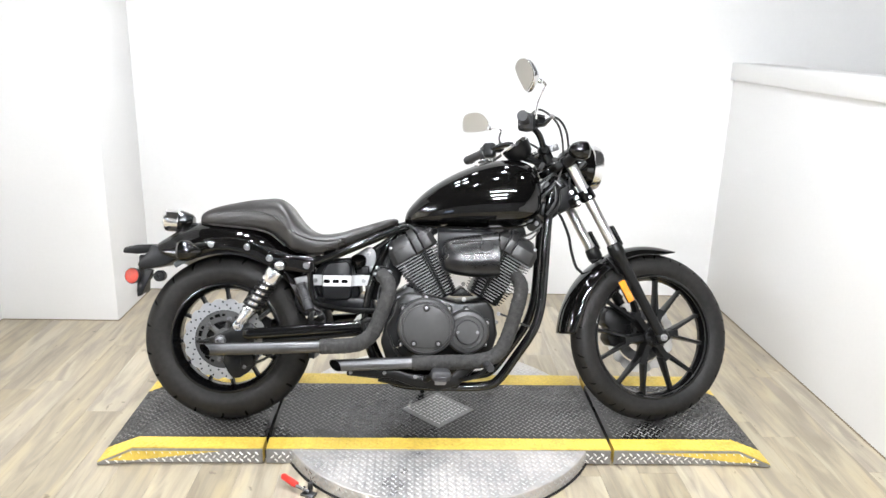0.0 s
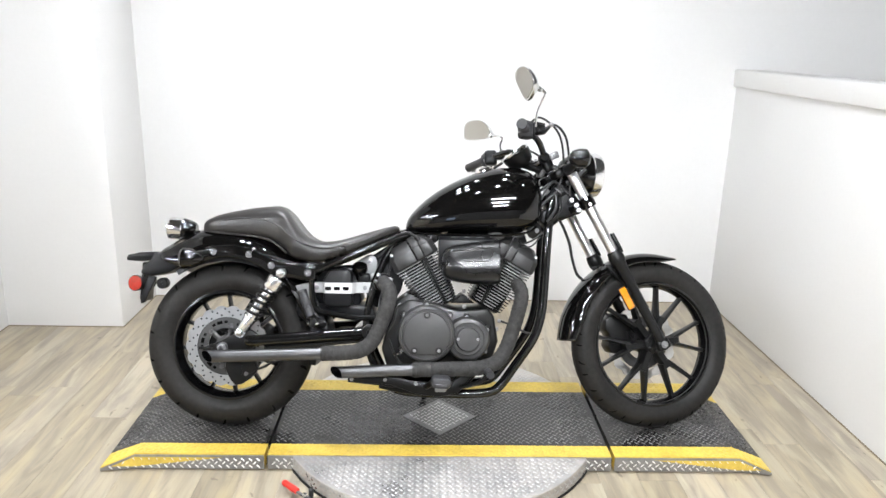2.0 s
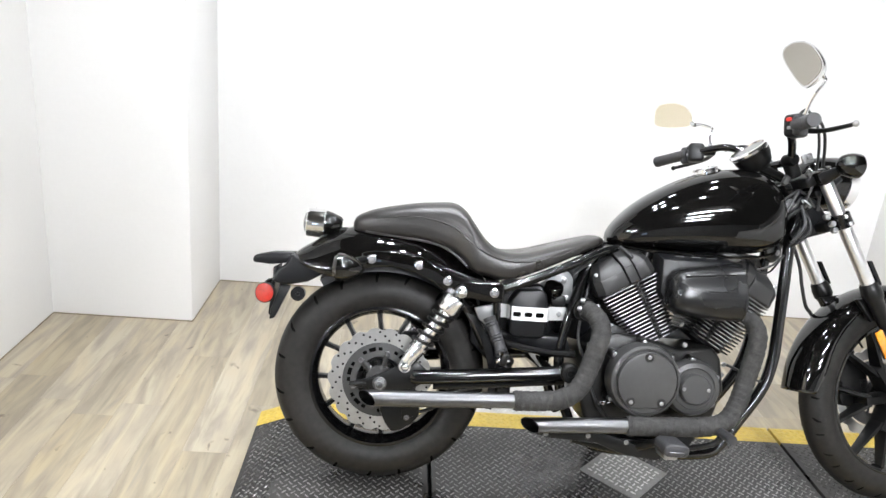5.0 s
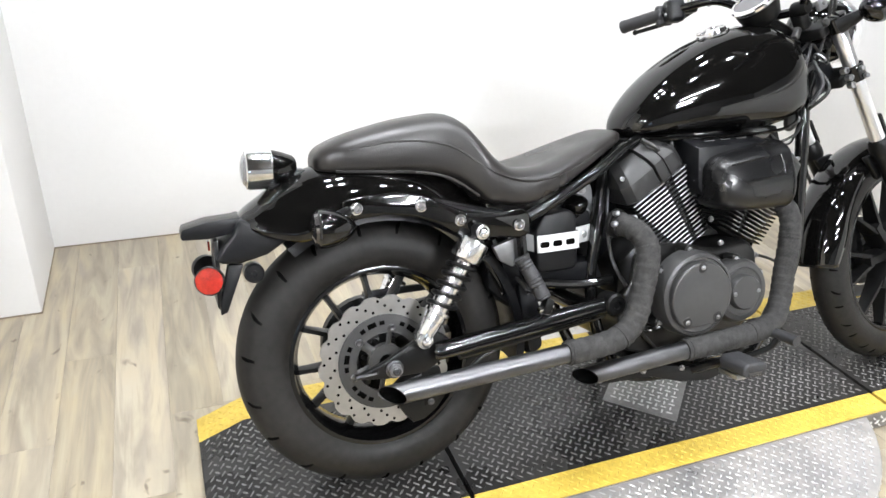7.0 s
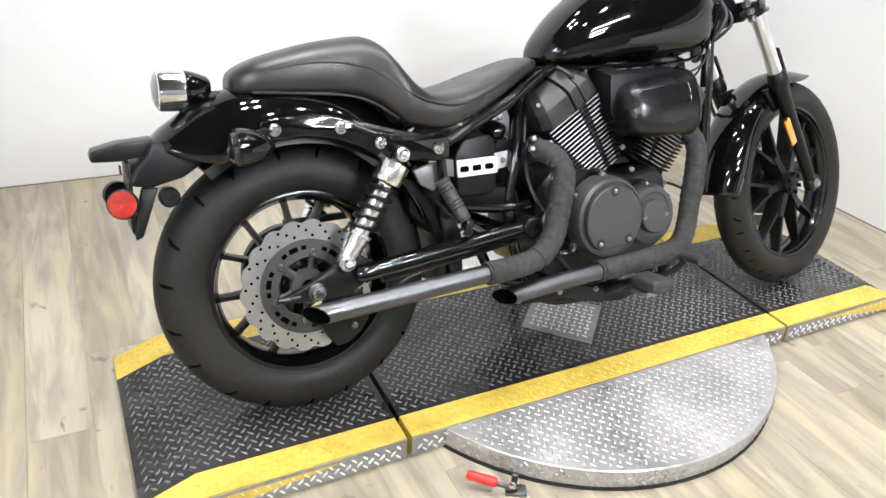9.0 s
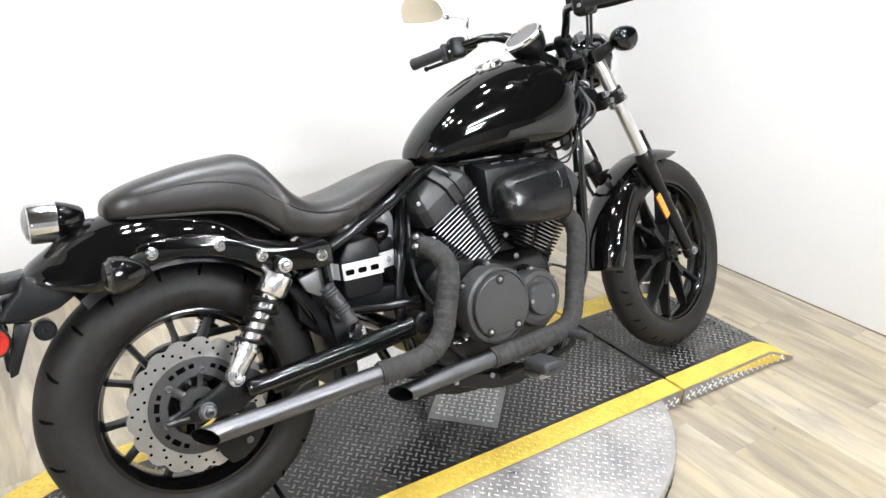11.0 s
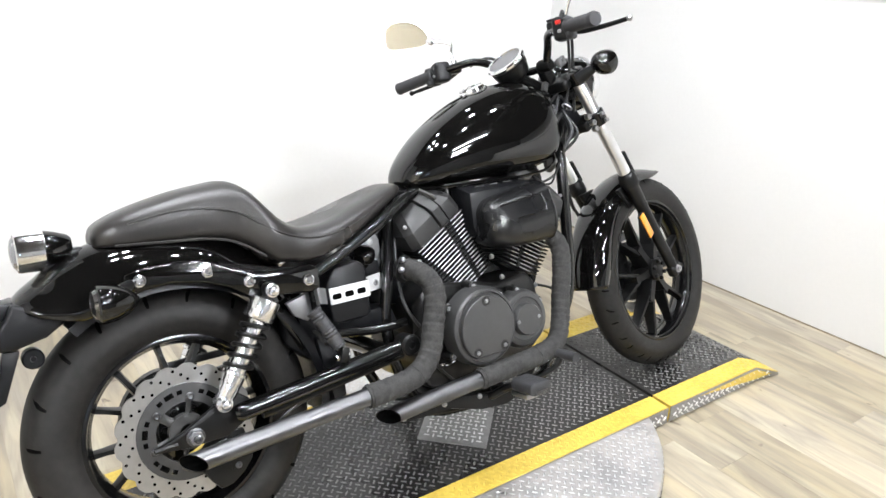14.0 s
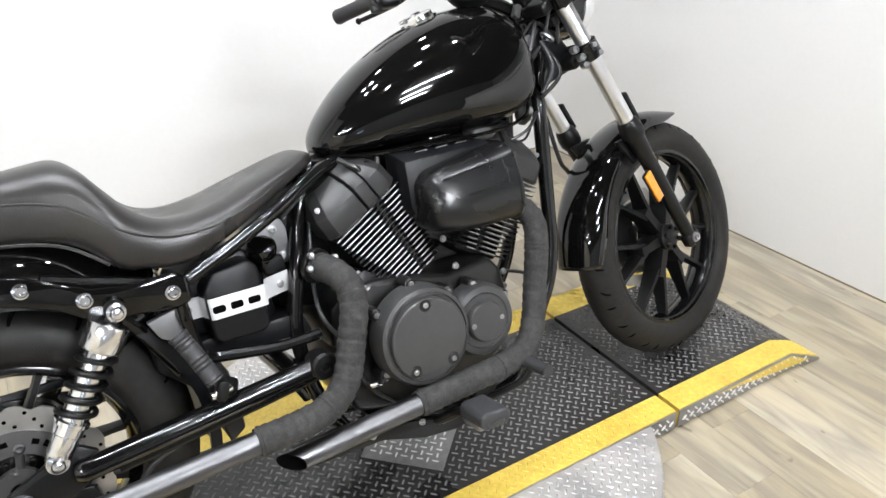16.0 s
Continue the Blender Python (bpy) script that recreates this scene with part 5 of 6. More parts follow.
# -- exhausts --
def pipe(bare, wrapped, tip_cut, label):
    wall = bpart("exhaust_pipe", tube(bare, 0.0205, 24, 4, caps=False, slash=tip_cut), STEEL, None, label)
    d0 = (Vector(bare[1]) - Vector(bare[0])).normalized()
    # the hollow end takes the hole colour to stand for its inner shade
    bpart("bore", tube([Vector(bare[0]) + d0 * 0.0004, Vector(bare[0]) + d0 * 0.05, Vector(bare[0]) + d0 * 0.16], lambda u: 0.0186 if u < 0.9 else 0.002, 24, 1, caps=False, slash=tip_cut * 1.1), HOLE, wall, "open end, black for the shade inside")
    p = ease(wrapped, 7)
    total = sum((b - a).length for a, b in zip(p, p[1:]))
    turns = total / 0.021
    dense = []
    for a, b in zip(p, p[1:]):
        n = max(1, round((b - a).length / 0.0035))
        dense += [a + (b - a) * (k / n) for k in range(n)]
    dense.append(p[-1])
    bpart("heat_wrap", tube(dense, lambda u: 0.0246 + 0.0022 * ((u * turns) % 1.0), 20, 1), WRAP, wall, "dark fibre heat wrap", 60.0)
    for k, u in enumerate((0.02, 0.30, 0.75, 0.97)):
        i = min(len(dense) - 2, int(u * (len(dense) - 1)))
        dd = (dense[i + 1] - dense[i]).normalized()
        bpart("wrap_tie", lathe([(0.0258, -0.0025), (0.0272, -0.002), (0.0272, 0.002), (0.0258, 0.0025)], dense[i], dd, 20, caps=False), STEEL if k == 3 else WRAP, wall)
    return wall


pipe([v3(-0.795, 0.228, 0.284), v3(-0.60, 0.228, 0.290), v3(-0.41, 0.228, 0.297)],
     [v3(-0.413, 0.228, 0.297), v3(-0.33, 0.228, 0.300), v3(-0.275, 0.226, 0.311), v3(-0.236, 0.222, 0.345), v3(-0.208, 0.212, 0.41), v3(-0.190, 0.205, 0.462), v3(-0.185, 0.188, 0.500), v3(-0.198, 0.160, 0.526), v3(-0.212, 0.120, 0.534)],
     1.0, "steel straight exhaust with dark wrapped bends")
pipe([v3(-0.362, 0.216, 0.231), v3(-0.25, 0.216, 0.236), v3(-0.10, 0.216, 0.242)],
     [v3(-0.104, 0.216, 0.242), v3(0.02, 0.212, 0.244), v3(0.12, 0.205, 0.247), v3(0.180, 0.192, 0.262), v3(0.218, 0.172, 0.303), v3(0.244, 0.156, 0.365), v3(0.268, 0.146, 0.44), v3(0.280, 0.132, 0.495), v3(0.268, 0.105, 0.53), v3(0.235, 0.06, 0.545)],
     1.0, "steel straight exhaust with dark wrapped bends")
flange = bpart("exhaust_flange", lathe([(0.031, -0.006), (0.033, -0.004), (0.033, 0.004), (0.031, 0.006)], v3(-0.213, 0.116, 0.534), (-0.3, 0.95, 0.15), 24), BLACK_METAL, None, "black exhaust flange")
for q in ((-0.228, 0.146, 0.562), (-0.186, 0.150, 0.548), (-0.236, 0.150, 0.540)):
    bpart("flange_nut", lathe([(0.0068, -0.014), (0.0068, 0.0), (0.005, 0.003), (0.002, 0.004)], v3(*q), (-0.2, -0.9, 0.2), 10), ALU, flange, "bright flange nut")
bpart("exhaust_hanger", prism([(-0.345, 0.232), (-0.24, 0.232), (-0.20, 0.214), (-0.24, 0.205), (-0.34, 0.208)], 0.155, 0.18, 0.004), BLACK_METAL, None, "black exhaust hanger plate")
for x in (-0.335, -0.235):
    bolt("hanger_bolt", v3(x, 0.18, 0.215), (0, -1, 0), bike, 0.007, 0.006, ALU)

# -- foot controls --
pegs = bpart("foot_peg", prism([(-0.040, 0.225), (-0.030, 0.234), (0.016, 0.232), (0.026, 0.222), (0.024, 0.206), (0.012, 0.198), (-0.032, 0.200), (-0.041, 0.208)], 0.255, 0.335, 0.008, 3), GRIP, None, "black rubber rider foot peg")
bpart("peg_end", prism([(-0.028, 0.214), (0.010, 0.213), (0.008, 0.204), (-0.026, 0.205)], 0.3345, 0.3365, 0.001, 1), STEEL, pegs)
bpart("peg_bracket", tube([v3(-0.06, 0.12, 0.165), v3(-0.055, 0.19, 0.18), v3(-0.035, 0.225, 0.200), v3(-0.03, 0.26, 0.215)], 0.011, 10, 4), BLACK_METAL, pegs)
bpart("support_plate", prism([(-0.33, 0.20), (-0.22, 0.198), (-0.06, 0.185), (0.03, 0.178), (0.02, 0.158), (-0.10, 0.160), (-0.25, 0.176), (-0.33, 0.184)], 0.12, 0.142, 0.004), BLACK_METAL, pegs)
control = bpart("control_plate", prism([(-0.317, 0.219), (-0.159, 0.214), (-0.065, 0.185), (0.030, 0.190), (0.105, 0.264), (0.124, 0.268), (0.128, 0.245), (0.059, 0.159), (-0.012, 0.143), (-0.090, 0.154), (-0.178, 0.185), (-0.316, 0.192)], 0.180, 0.192, 0.003), BLACK_METAL, pegs, "black foot control plate")
for x, z in [(-0.312, 0.204), (-0.197, 0.203), (-0.091, 0.190), (0.114, 0.257)]:
    bolt("plate_bolt", v3(x, 0.192, z), (0, -1, 0), control, 0.0055, 0.006, ALU)
bpart("peg_tongue", prism([(-0.030, 0.196), (0.012, 0.196), (0.008, 0.182), (-0.026, 0.182)], 0.24, 0.30, 0.003), ALU, pegs, "bright metal tongue under the peg")
pedal = bpart("brake_pedal", tube([v3(-0.02, 0.145, 0.175), v3(0.06, 0.185, 0.178), v3(0.13, 0.225, 0.205), v3(0.150, 0.235, 0.232)], lambda u: 0.008, 10, 4), BLACK_METAL, None, "black brake pedal with a rubber pad")
bpart("pad", tube([v3(0.150, 0.215, 0.238), v3(0.154, 0.235, 0.239), v3(0.158, 0.285, 0.236)], lambda u: 0.013 if u > 0.1 else 0.010, 14, 4), GRIP, pedal, "ribbed rubber pad")
bpart("left_peg", moved(prism([(-0.055, 0.230), (0.0, 0.228), (0.002, 0.204), (-0.055, 0.204)], 0.24, 0.32, 0.008, 3), LEFT), GRIP)
bpart("left_peg_bracket", tube([v3(-0.06, -0.11, 0.165), v3(-0.035, -0.22, 0.200), v3(-0.03, -0.26, 0.215)], 0.011, 10, 4), BLACK_METAL)
stand = bpart("side_stand", tube([v3(-0.10, -0.12, 0.155), v3(-0.07, -0.18, 0.10), v3(-0.04, -0.255, 0.015), v3(-0.035, -0.282, 0.080 - 0.002)], 0.010, 10, 4), BLACK_METAL, None, "black side stand swung out")
bpart("spring", tube([v3(-0.10, -0.125, 0.17), v3(-0.08, -0.17, 0.11)], 0.006, 8, 1), STEEL, stand)
bpart("under_rail", tube([v3(-0.22, 0.112, 0.17), v3(-0.10, 0.12, 0.15), v3(0.06, 0.125, 0.148)], 0.012, 10, 4), BLACK_METAL)

# -- fork, front fender, lamp and bars (all turned with the steering) --
def fk(h, w, ahead=0.0):
    """A point on a fork leg's line: h metres up from the axle."""
    return Vector((FX, -w, FZ)) + AXIS * h + Vector((AXIS.z, 0, -AXIS.x)) * ahead


fork = fpart("fork", lathe([(0.030, -0.005), (0.032, 0.0), (0.032, 0.03), (0.028, 0.034)], AX0 + AXIS * 0.55, AXIS, 20), FRAME_BLACK, None, "telescopic fork with polished tubes and black sliders")
for m in (Matrix(), LEFT):
    fpart("fork_tube", moved(lathe([(0.0190, 0.33), (0.0190, 0.74), (0.016, 0.745)], Vector((FX, -0.098, FZ)), AXIS, 28), m), FORK_STEEL, fork, "polished steel fork tube")
    slider = fpart("slider", moved(lathe([(0.012, -0.022), (0.0165, -0.018), (0.0168, 0.02), (0.0175, 0.06), (0.0185, 0.16), (0.0200, 0.27), (0.0225, 0.33), (0.0275, 0.340), (0.0285, 0.346), (0.0285, 0.364), (0.0265, 0.369), (0.0255, 0.380), (0.021, 0.386)], Vector((FX, -0.098, FZ)), AXIS, 28), m), BLACK_METAL, fork, "satin black fork slider")
    fpart("axle_clamp", moved(block((0.05, 0.032, 0.04), (FX + 0.002, -0.098, FZ), (0, -29, 0), 0.010, 3), m), BLACK_METAL, slider)
    fpart("fork_guard", moved(block((0.012, 0.030, 0.078), fk(0.405, 0.098, 0.026), (0, -29, 0), 0.004, 2), m), BLACK_METAL, slider, "black fork guard")
    fpart("axle_bolt", moved(lathe([(0.013, 0.0), (0.013, 0.004), (0.009, 0.005), (0.009, 0.010), (0.005, 0.010), (0.004, 0.006)], Vector((FX, -0.113, FZ)), (0, -1, 0), 16), m), ALU, slider, "bright axle bolt")
    refl = fpart("side_reflector", moved(block((0.030, 0.008, 0.088), fk(0.215, 0.112, -0.046), (0, -29, 0), 0.004, 2), m), BLACK_METAL, slider)
    fpart("reflector_bracket", moved(block((0.05, 0.006, 0.03), fk(0.23, 0.104, -0.025), (0, -29, 0), 0.002, 1), m), BLACK_METAL, refl)
    fpart("lens", moved(block((0.026, 0.005, 0.082), fk(0.215, 0.1175, -0.046), (0, -29, 0), 0.002, 2), m), ORANGE, refl, "amber side reflector")
    fpart("pinch_bolt", moved(lathe([(0.006, 0), (0.006, 0.01)], fk(0.60, 0.128, -0.012), (-0.3, -1, 0), 10), m), ALU, fork)
    fpart("pinch_bolt", moved(lathe([(0.006, 0), (0.006, 0.01)], fk(0.575, 0.128, -0.006), (-0.3, -1, 0), 10), m), ALU, fork)
for h, name in ((0.585, "lower_clamp"), (0.725, "upper_clamp")):
    clamp = fpart(name, block((0.075, 0.19, 0.030), fk(h, 0, -0.018), (0, -29, 0), 0.010, 3), BLACK_METAL, fork, "black triple clamp")
    for s in (-1, 1):
        fpart("clamp_ring", lathe([(0.021, -0.022), (0.0275, -0.019), (0.0275, 0.019), (0.021, 0.022)], fk(h, 0.098 * s), AXIS, 24), FRAME_BLACK, clamp)

# front fender: an arc round the tyre
arc = []
for k in range(9):
    a = radians(178 - 104 * k / 8)
    g = k / 8
    R0 = 0.362 - 0.030 * g
    R1 = 0.300 + 0.006 * math.sin(g * math.pi) + 0.012 * (g > 0.9)
    hw = 0.071 - 0.016 * g * g
    if k == 0:
        R1, hw = 0.318, 0.062
    if k == 8:
        R0, R1, hw = 0.334, 0.326, 0.046
    arc.append(((FX + math.cos(a) * R0, FZ + math.sin(a) * R0), (FX + math.cos(a) * R1, FZ + math.sin(a) * R1), hw))
front_fender = fender(arc, fpart, "front_fender", PAINT, "gloss black front fender")
sym(lambda: prism([(0.585, 0.60), (0.66, 0.612), (0.69, 0.56), (0.64, 0.535)], 0.062, 0.078, 0.005), "fender_bracket", BLACK_METAL, adder=fpart, parent=front_fender)
fpart("front_calliper", moved(prism([(0.628, 0.40), (0.66, 0.425), (0.715, 0.42), (0.735, 0.37), (0.745, 0.33), (0.735, 0.285), (0.69, 0.268), (0.65, 0.275), (0.635, 0.30), (0.645, 0.34), (0.625, 0.36)], 0.03, 0.105, 0.008, 2), LEFT), BLACK_METAL, fork, "black front brake calliper")
for q in ((0.676, 0.385), (0.668, 0.315), (0.70, 0.295)):
    fpart("calliper_pin", moved(lathe([(0.008, -0.05), (0.009, 0.005)], v3(q[0], 0.095, q[1]), (0, -1, 0), 12), LEFT), STEEL, fork)
fpart("speed_sensor", prism([(0.70, 0.36), (0.735, 0.365), (0.745, 0.31), (0.71, 0.30)], -0.045, -0.03, 0.005), STEEL, fork)

# headlamp
HL, HD = Vector((0.490, 0, 0.945)), Vector((1, 0, -0.04))
lamp = fpart("headlamp", lathe([(0.020, -0.062), (0.045, -0.050), (0.064, -0.026), (0.074, 0.010), (0.078, 0.048), (0.079, 0.060)], HL, HD, 40), PAINT, None, "round black headlamp with a chrome rim")
fpart("rim", lathe([(0.079, 0.058), (0.083, 0.060), (0.083, 0.085), (0.080, 0.094), (0.074, 0.098), (0.073, 0.092)], HL, HD, 48, caps=False), SATIN_CHROME, lamp, "chrome rim")
fpart("lens", lathe([(0.0735, 0.092), (0.065, 0.100), (0.040, 0.107), (0.002, 0.110)], HL, HD, 40), LENS, lamp, "clear domed lens")
fpart("lamp_bracket", block((0.06, 0.15, 0.022), (0.462, 0, 0.905), (0, -20, 0), 0.006), BLACK_METAL, lamp)
sym(lambda: tube([v3(0.455, 0.085, 0.90), v3(0.485, 0.082, 0.925), v3(0.51, 0.078, 0.945)], 0.010, 8, 3), "lamp_ear", BLACK_METAL, adder=fpart, parent=lamp)
for m in (Matrix(), LEFT):
    ind = fpart("front_indicator", moved(lathe([(0.004, -0.040), (0.015, -0.036), (0.026, -0.024), (0.0325, -0.006), (0.034, 0.008), (0.0335, 0.022), (0.030, 0.026)], v3(0.440, 0.195, 0.962), (1, 0, 0), 28), m), PAINT, None, "black bullet front indicator")
    fpart("lens", moved(lathe([(0.030, 0.024), (0.024, 0.032), (0.002, 0.036)], v3(0.440, 0.195, 0.962), (1, 0, 0), 28), m), SMOKE, ind, "smoked lens")
    fpart("stem", moved(tube([v3(0.440, 0.170, 0.958), v3(0.432, 0.145, 0.946), v3(0.425, 0.115, 0.935)], lambda u: 0.011 + 0.010 * u, 12, 4), m), SATIN, ind)

# gauge
GN = Vector((-0.60, 0, 0.80))
G0 = Vector((0.270, 0, 1.008))
gauge = fpart("speedometer", lathe([(0.030, -0.052), (0.044, -0.040), (0.052, -0.015), (0.055, 0.004)], G0, GN, 36), BLACK_METAL, None, "round speedometer with a chrome bezel")
fpart("bezel", lathe([(0.055, 0.002), (0.059, 0.006), (0.059, 0.012), (0.056, 0.016), (0.049, 0.017), (0.048, 0.013)], G0, GN, 40, caps=False), CHROME, gauge, "chrome bezel")
fpart("dial", lathe([(0.049, 0.011), (0.048, 0.013), (0.002, 0.0135)], G0, GN, 36), FACE, gauge, "dark grey dial glass")
fpart("gauge_stalk", tube([G0 - GN * 0.045, Vector((0.355, 0, 0.955)), Vector((0.39, 0, 0.94))], 0.014, 10, 3), BLACK_METAL, gauge)

# handlebar
BAR = [(0.362, 0.0, 0.985), (0.360, 0.045, 0.985), (0.352, 0.070, 0.995), (0.325, 0.105, 1.030), (0.288, 0.140, 1.050), (0.255, 0.190, 1.048), (0.222, 0.250, 1.040), (0.176, 0.365, 1.026)]
bar = fpart("handlebar", tube([v3(*p) for p in BAR] , 0.0112, 14, 5), FRAME_BLACK, None, "black handlebar with rubber grips")
fpart("bar_half", tube([v3(x, -w, z) for x, w, z in BAR], 0.0112, 14, 5), FRAME_BLACK, bar)
for s in (-1, 1):
    fpart("riser", block((0.036, 0.034, 0.060), (0.375, 0.045 * s, 0.968), (0, -25, 0), 0.009, 3), BLACK_METAL, bar, "black bar riser")
    fpart("riser_bolt", lathe([(0.006, 0), (0.006, 0.008)], Vector((0.362, 0.045 * s, 0.998)), (-0.42, 0, 0.9), 10), ALU, bar)
for m in (Matrix(), LEFT):
    n = (v3(0.176, 0.365, 1.026) - v3(0.222, 0.250, 1.040)).normalized()
    g0 = v3(0.222, 0.250, 1.040)
    fpart("grip", moved(lathe([(0.0165, 0.005), (0.0195, 0.008), (0.0195, 0.016), (0.0170, 0.020), (0.0172, 0.110), (0.0185, 0.122), (0.0165, 0.128), (0.004, 0.129)], g0, n, 24), m), GRIP, bar, "grey-black rubber grip")
    sw = fpart("switch_housing", moved(block((0.050, 0.048, 0.060), v3(0.235, 0.230, 1.042), (0, 0, 22), 0.012, 3), m), SATIN, bar, "black switch housing")
    fpart("switch_half", moved(block((0.046, 0.022, 0.054), v3(0.226, 0.258, 1.036), (0, 0, 22), 0.008, 3), m), GRIP, sw)
    fpart("switch", moved(block((0.006, 0.014, 0.010), v3(0.209, 0.236, 1.056), (0, 0, 22), 0.002), m), RED_PLASTIC if m == Matrix() else GRIP, sw, "red stop switch" if m == Matrix() else "")
    fpart("switch", moved(block((0.006, 0.010, 0.008), v3(0.209, 0.236, 1.034), (0, 0, 22), 0.002), m), ALU, sw)
    perch = fpart("lever_perch", moved(block((0.038, 0.030, 0.028), v3(0.268, 0.205, 1.046), (0, 0, 22), 0.007, 3), m), BLACK_METAL, bar)
    fpart("lever", moved(tube([v3(0.282, 0.205, 1.040), v3(0.288, 0.255, 1.030), v3(0.274, 0.33, 1.022), v3(0.262, 0.40, 1.018)], lambda u: 0.0075 - 0.002 * u, 10, 5, flat=0.7), m), BLACK_METAL, bar, "black hand lever")
    fpart("lever_ball", moved(lathe([(0.002, -0.008), (0.007, -0.004), (0.0085, 0), (0.007, 0.004), (0.002, 0.008)], v3(0.261, 0.404, 1.018), (0, 1, 0), 12), m), ALU if m == Matrix() else BLACK_METAL, bar)


def mirror(side, elbow, joint, centre, yaw, spin, label):
    """A mirror on its bent stem; side is 1 on the bike's right."""
    P = lambda q: v3(q[0], q[1] * side, q[2])
    mid = [(a + b) / 2 for a, b in zip((0.272, 0.205, 1.056), elbow)]
    stem = fpart("mirror", tube([P((0.272, 0.205, 1.052)), P((mid[0] - 0.006, mid[1], mid[2])), P((elbow[0], elbow[1], elbow[2] - 0.012)), P(elbow), P(((elbow[0] + joint[0]) / 2, (elbow[1] + joint[1]) / 2, (elbow[2] + joint[2]) / 2 + 0.004)), P(joint)], 0.0048, 10, 5), CHROME, None, label)
    fpart("stem_nut", lathe([(0.008, 0), (0.008, 0.016), (0.006, 0.018)], P((0.272, 0.205, 1.056)), (0.2, 0, 1), 8), CHROME, stem)
    fpart("ball_joint", lathe([(0.004, -0.012), (0.009, -0.006), (0.009, 0.004), (0.005, 0.012)], P(joint), P(centre) - P(joint), 14), CHROME, stem)
    shape = [(-0.070, -0.020), (-0.062, -0.036), (-0.030, -0.043), (0.030, -0.042), (0.064, -0.035), (0.071, -0.012), (0.067, 0.022), (0.047, 0.040), (0.0, 0.043), (-0.036, 0.031), (-0.063, 0.004)]
    place = Matrix.Translation(P(centre)) @ Matrix.Rotation(radians(-yaw * side), 4, "Z") @ Matrix.Rotation(radians(-spin * side), 4, "X") @ Matrix.Rotation(radians(-6), 4, "Y")

    def shell(k, x):
        return [place @ q for q in ease([Vector((x, -a * k * side, b * k)) for a, b in shape + shape[:1]], 3)[:-1]]
    bm = bmesh.new()
    rings(bm, [shell(0.50, 0.022), shell(0.82, 0.016), shell(0.96, 0.006), shell(1.0, -0.004), shell(0.985, -0.009), shell(0.94, -0.009)])
    fpart("mirror_shell", bm, SATIN_CHROME, stem, "chrome mirror shell")
    bm = bmesh.new()
    rings(bm, [shell(0.905, -0.0088), shell(0.90, -0.0105)])
    fpart("mirror_glass", bm, MIRROR, stem, "mirror glass")
    return stem


mirror(1, (0.290, 0.262, 1.168), (0.270, 0.264, 1.178), (0.226, 0.266, 1.204), -18, -58, "chrome mirror on a bent stem")
mirror(-1, (0.274, 0.208, 1.122), (0.244, 0.262, 1.142), (0.206, 0.318, 1.177), 40, 4, "chrome mirror on a bent stem")
res = fpart("brake_reservoir", block((0.05, 0.045, 0.032), v3(0.292, 0.170, 1.062), (0, 0, 22), 0.007, 3), BLACK_METAL, None, "black brake fluid reservoir")
fpart("reservoir_lid", block((0.046, 0.041, 0.007), v3(0.292, 0.170, 1.081), (0, 0, 22), 0.003, 2), SATIN, res)

# cables and hoses
for pts, r, mt in (
        ([(0.30, 0.17, 1.045), (0.36, 0.16, 1.085), (0.42, 0.12, 1.05), (0.445, 0.085, 0.95), (0.455, 0.06, 0.85)], 0.0045, CABLE),
        ([(0.245, 0.215, 1.062), (0.300, 0.19, 1.10), (0.39, 0.13, 1.06), (0.42, 0.09, 0.95), (0.40, 0.07, 0.86)], 0.0040, CABLE),
        ([(0.30, -0.17, 1.045), (0.36, -0.14, 1.06), (0.42, -0.09, 1.0), (0.43, -0.06, 0.90)], 0.0045, CABLE),
        ([(0.43, -0.03, 0.80), (0.457, -0.05, 0.771), (0.474, -0.05, 0.739), (0.494, -0.05, 0.686), (0.503, -0.05, 0.633), (0.523, -0.055, 0.573), (0.552, -0.065, 0.548), (0.60, -0.075, 0.49), (0.66, -0.08, 0.41)], 0.0055, CABLE),
        ([(0.314, 0.062, 0.775), (0.35, 0.062, 0.817), (0.383, 0.062, 0.843), (0.431, 0.055, 0.859), (0.46, 0.03, 0.875)], 0.0060, CABLE),
        ([(0.339, 0.05, 0.866), (0.376, 0.05, 0.892), (0.409, 0.05, 0.914), (0.424, 0.05, 0.936), (0.43, 0.05, 0.97)], 0.0045, CABLE),
        ([(0.325, 0.07, 0.80), (0.36, 0.075, 0.87), (0.40, 0.06, 0.90), (0.45, 0.055, 0.86)], 0.0040, CABLE_GREY),
        ([(0.33, -0.03, 0.84), (0.37, -0.02, 0.90), (0.42, 0.0, 0.92), (0.46, 0.02, 0.88)], 0.0050, CABLE),
        ([(0.40, 0.06, 0.86), (0.39, 0.09, 0.80), (0.36, 0.075, 0.75)], 0.0050, CABLE_GREY),
        ([(0.42, 0.05, 0.85), (0.40, 0.10, 0.785), (0.37, 0.06, 0.74)], 0.0045, CABLE)):
    fpart("cable", tube([v3(*p) for p in pts], r, 8, 6), mt)
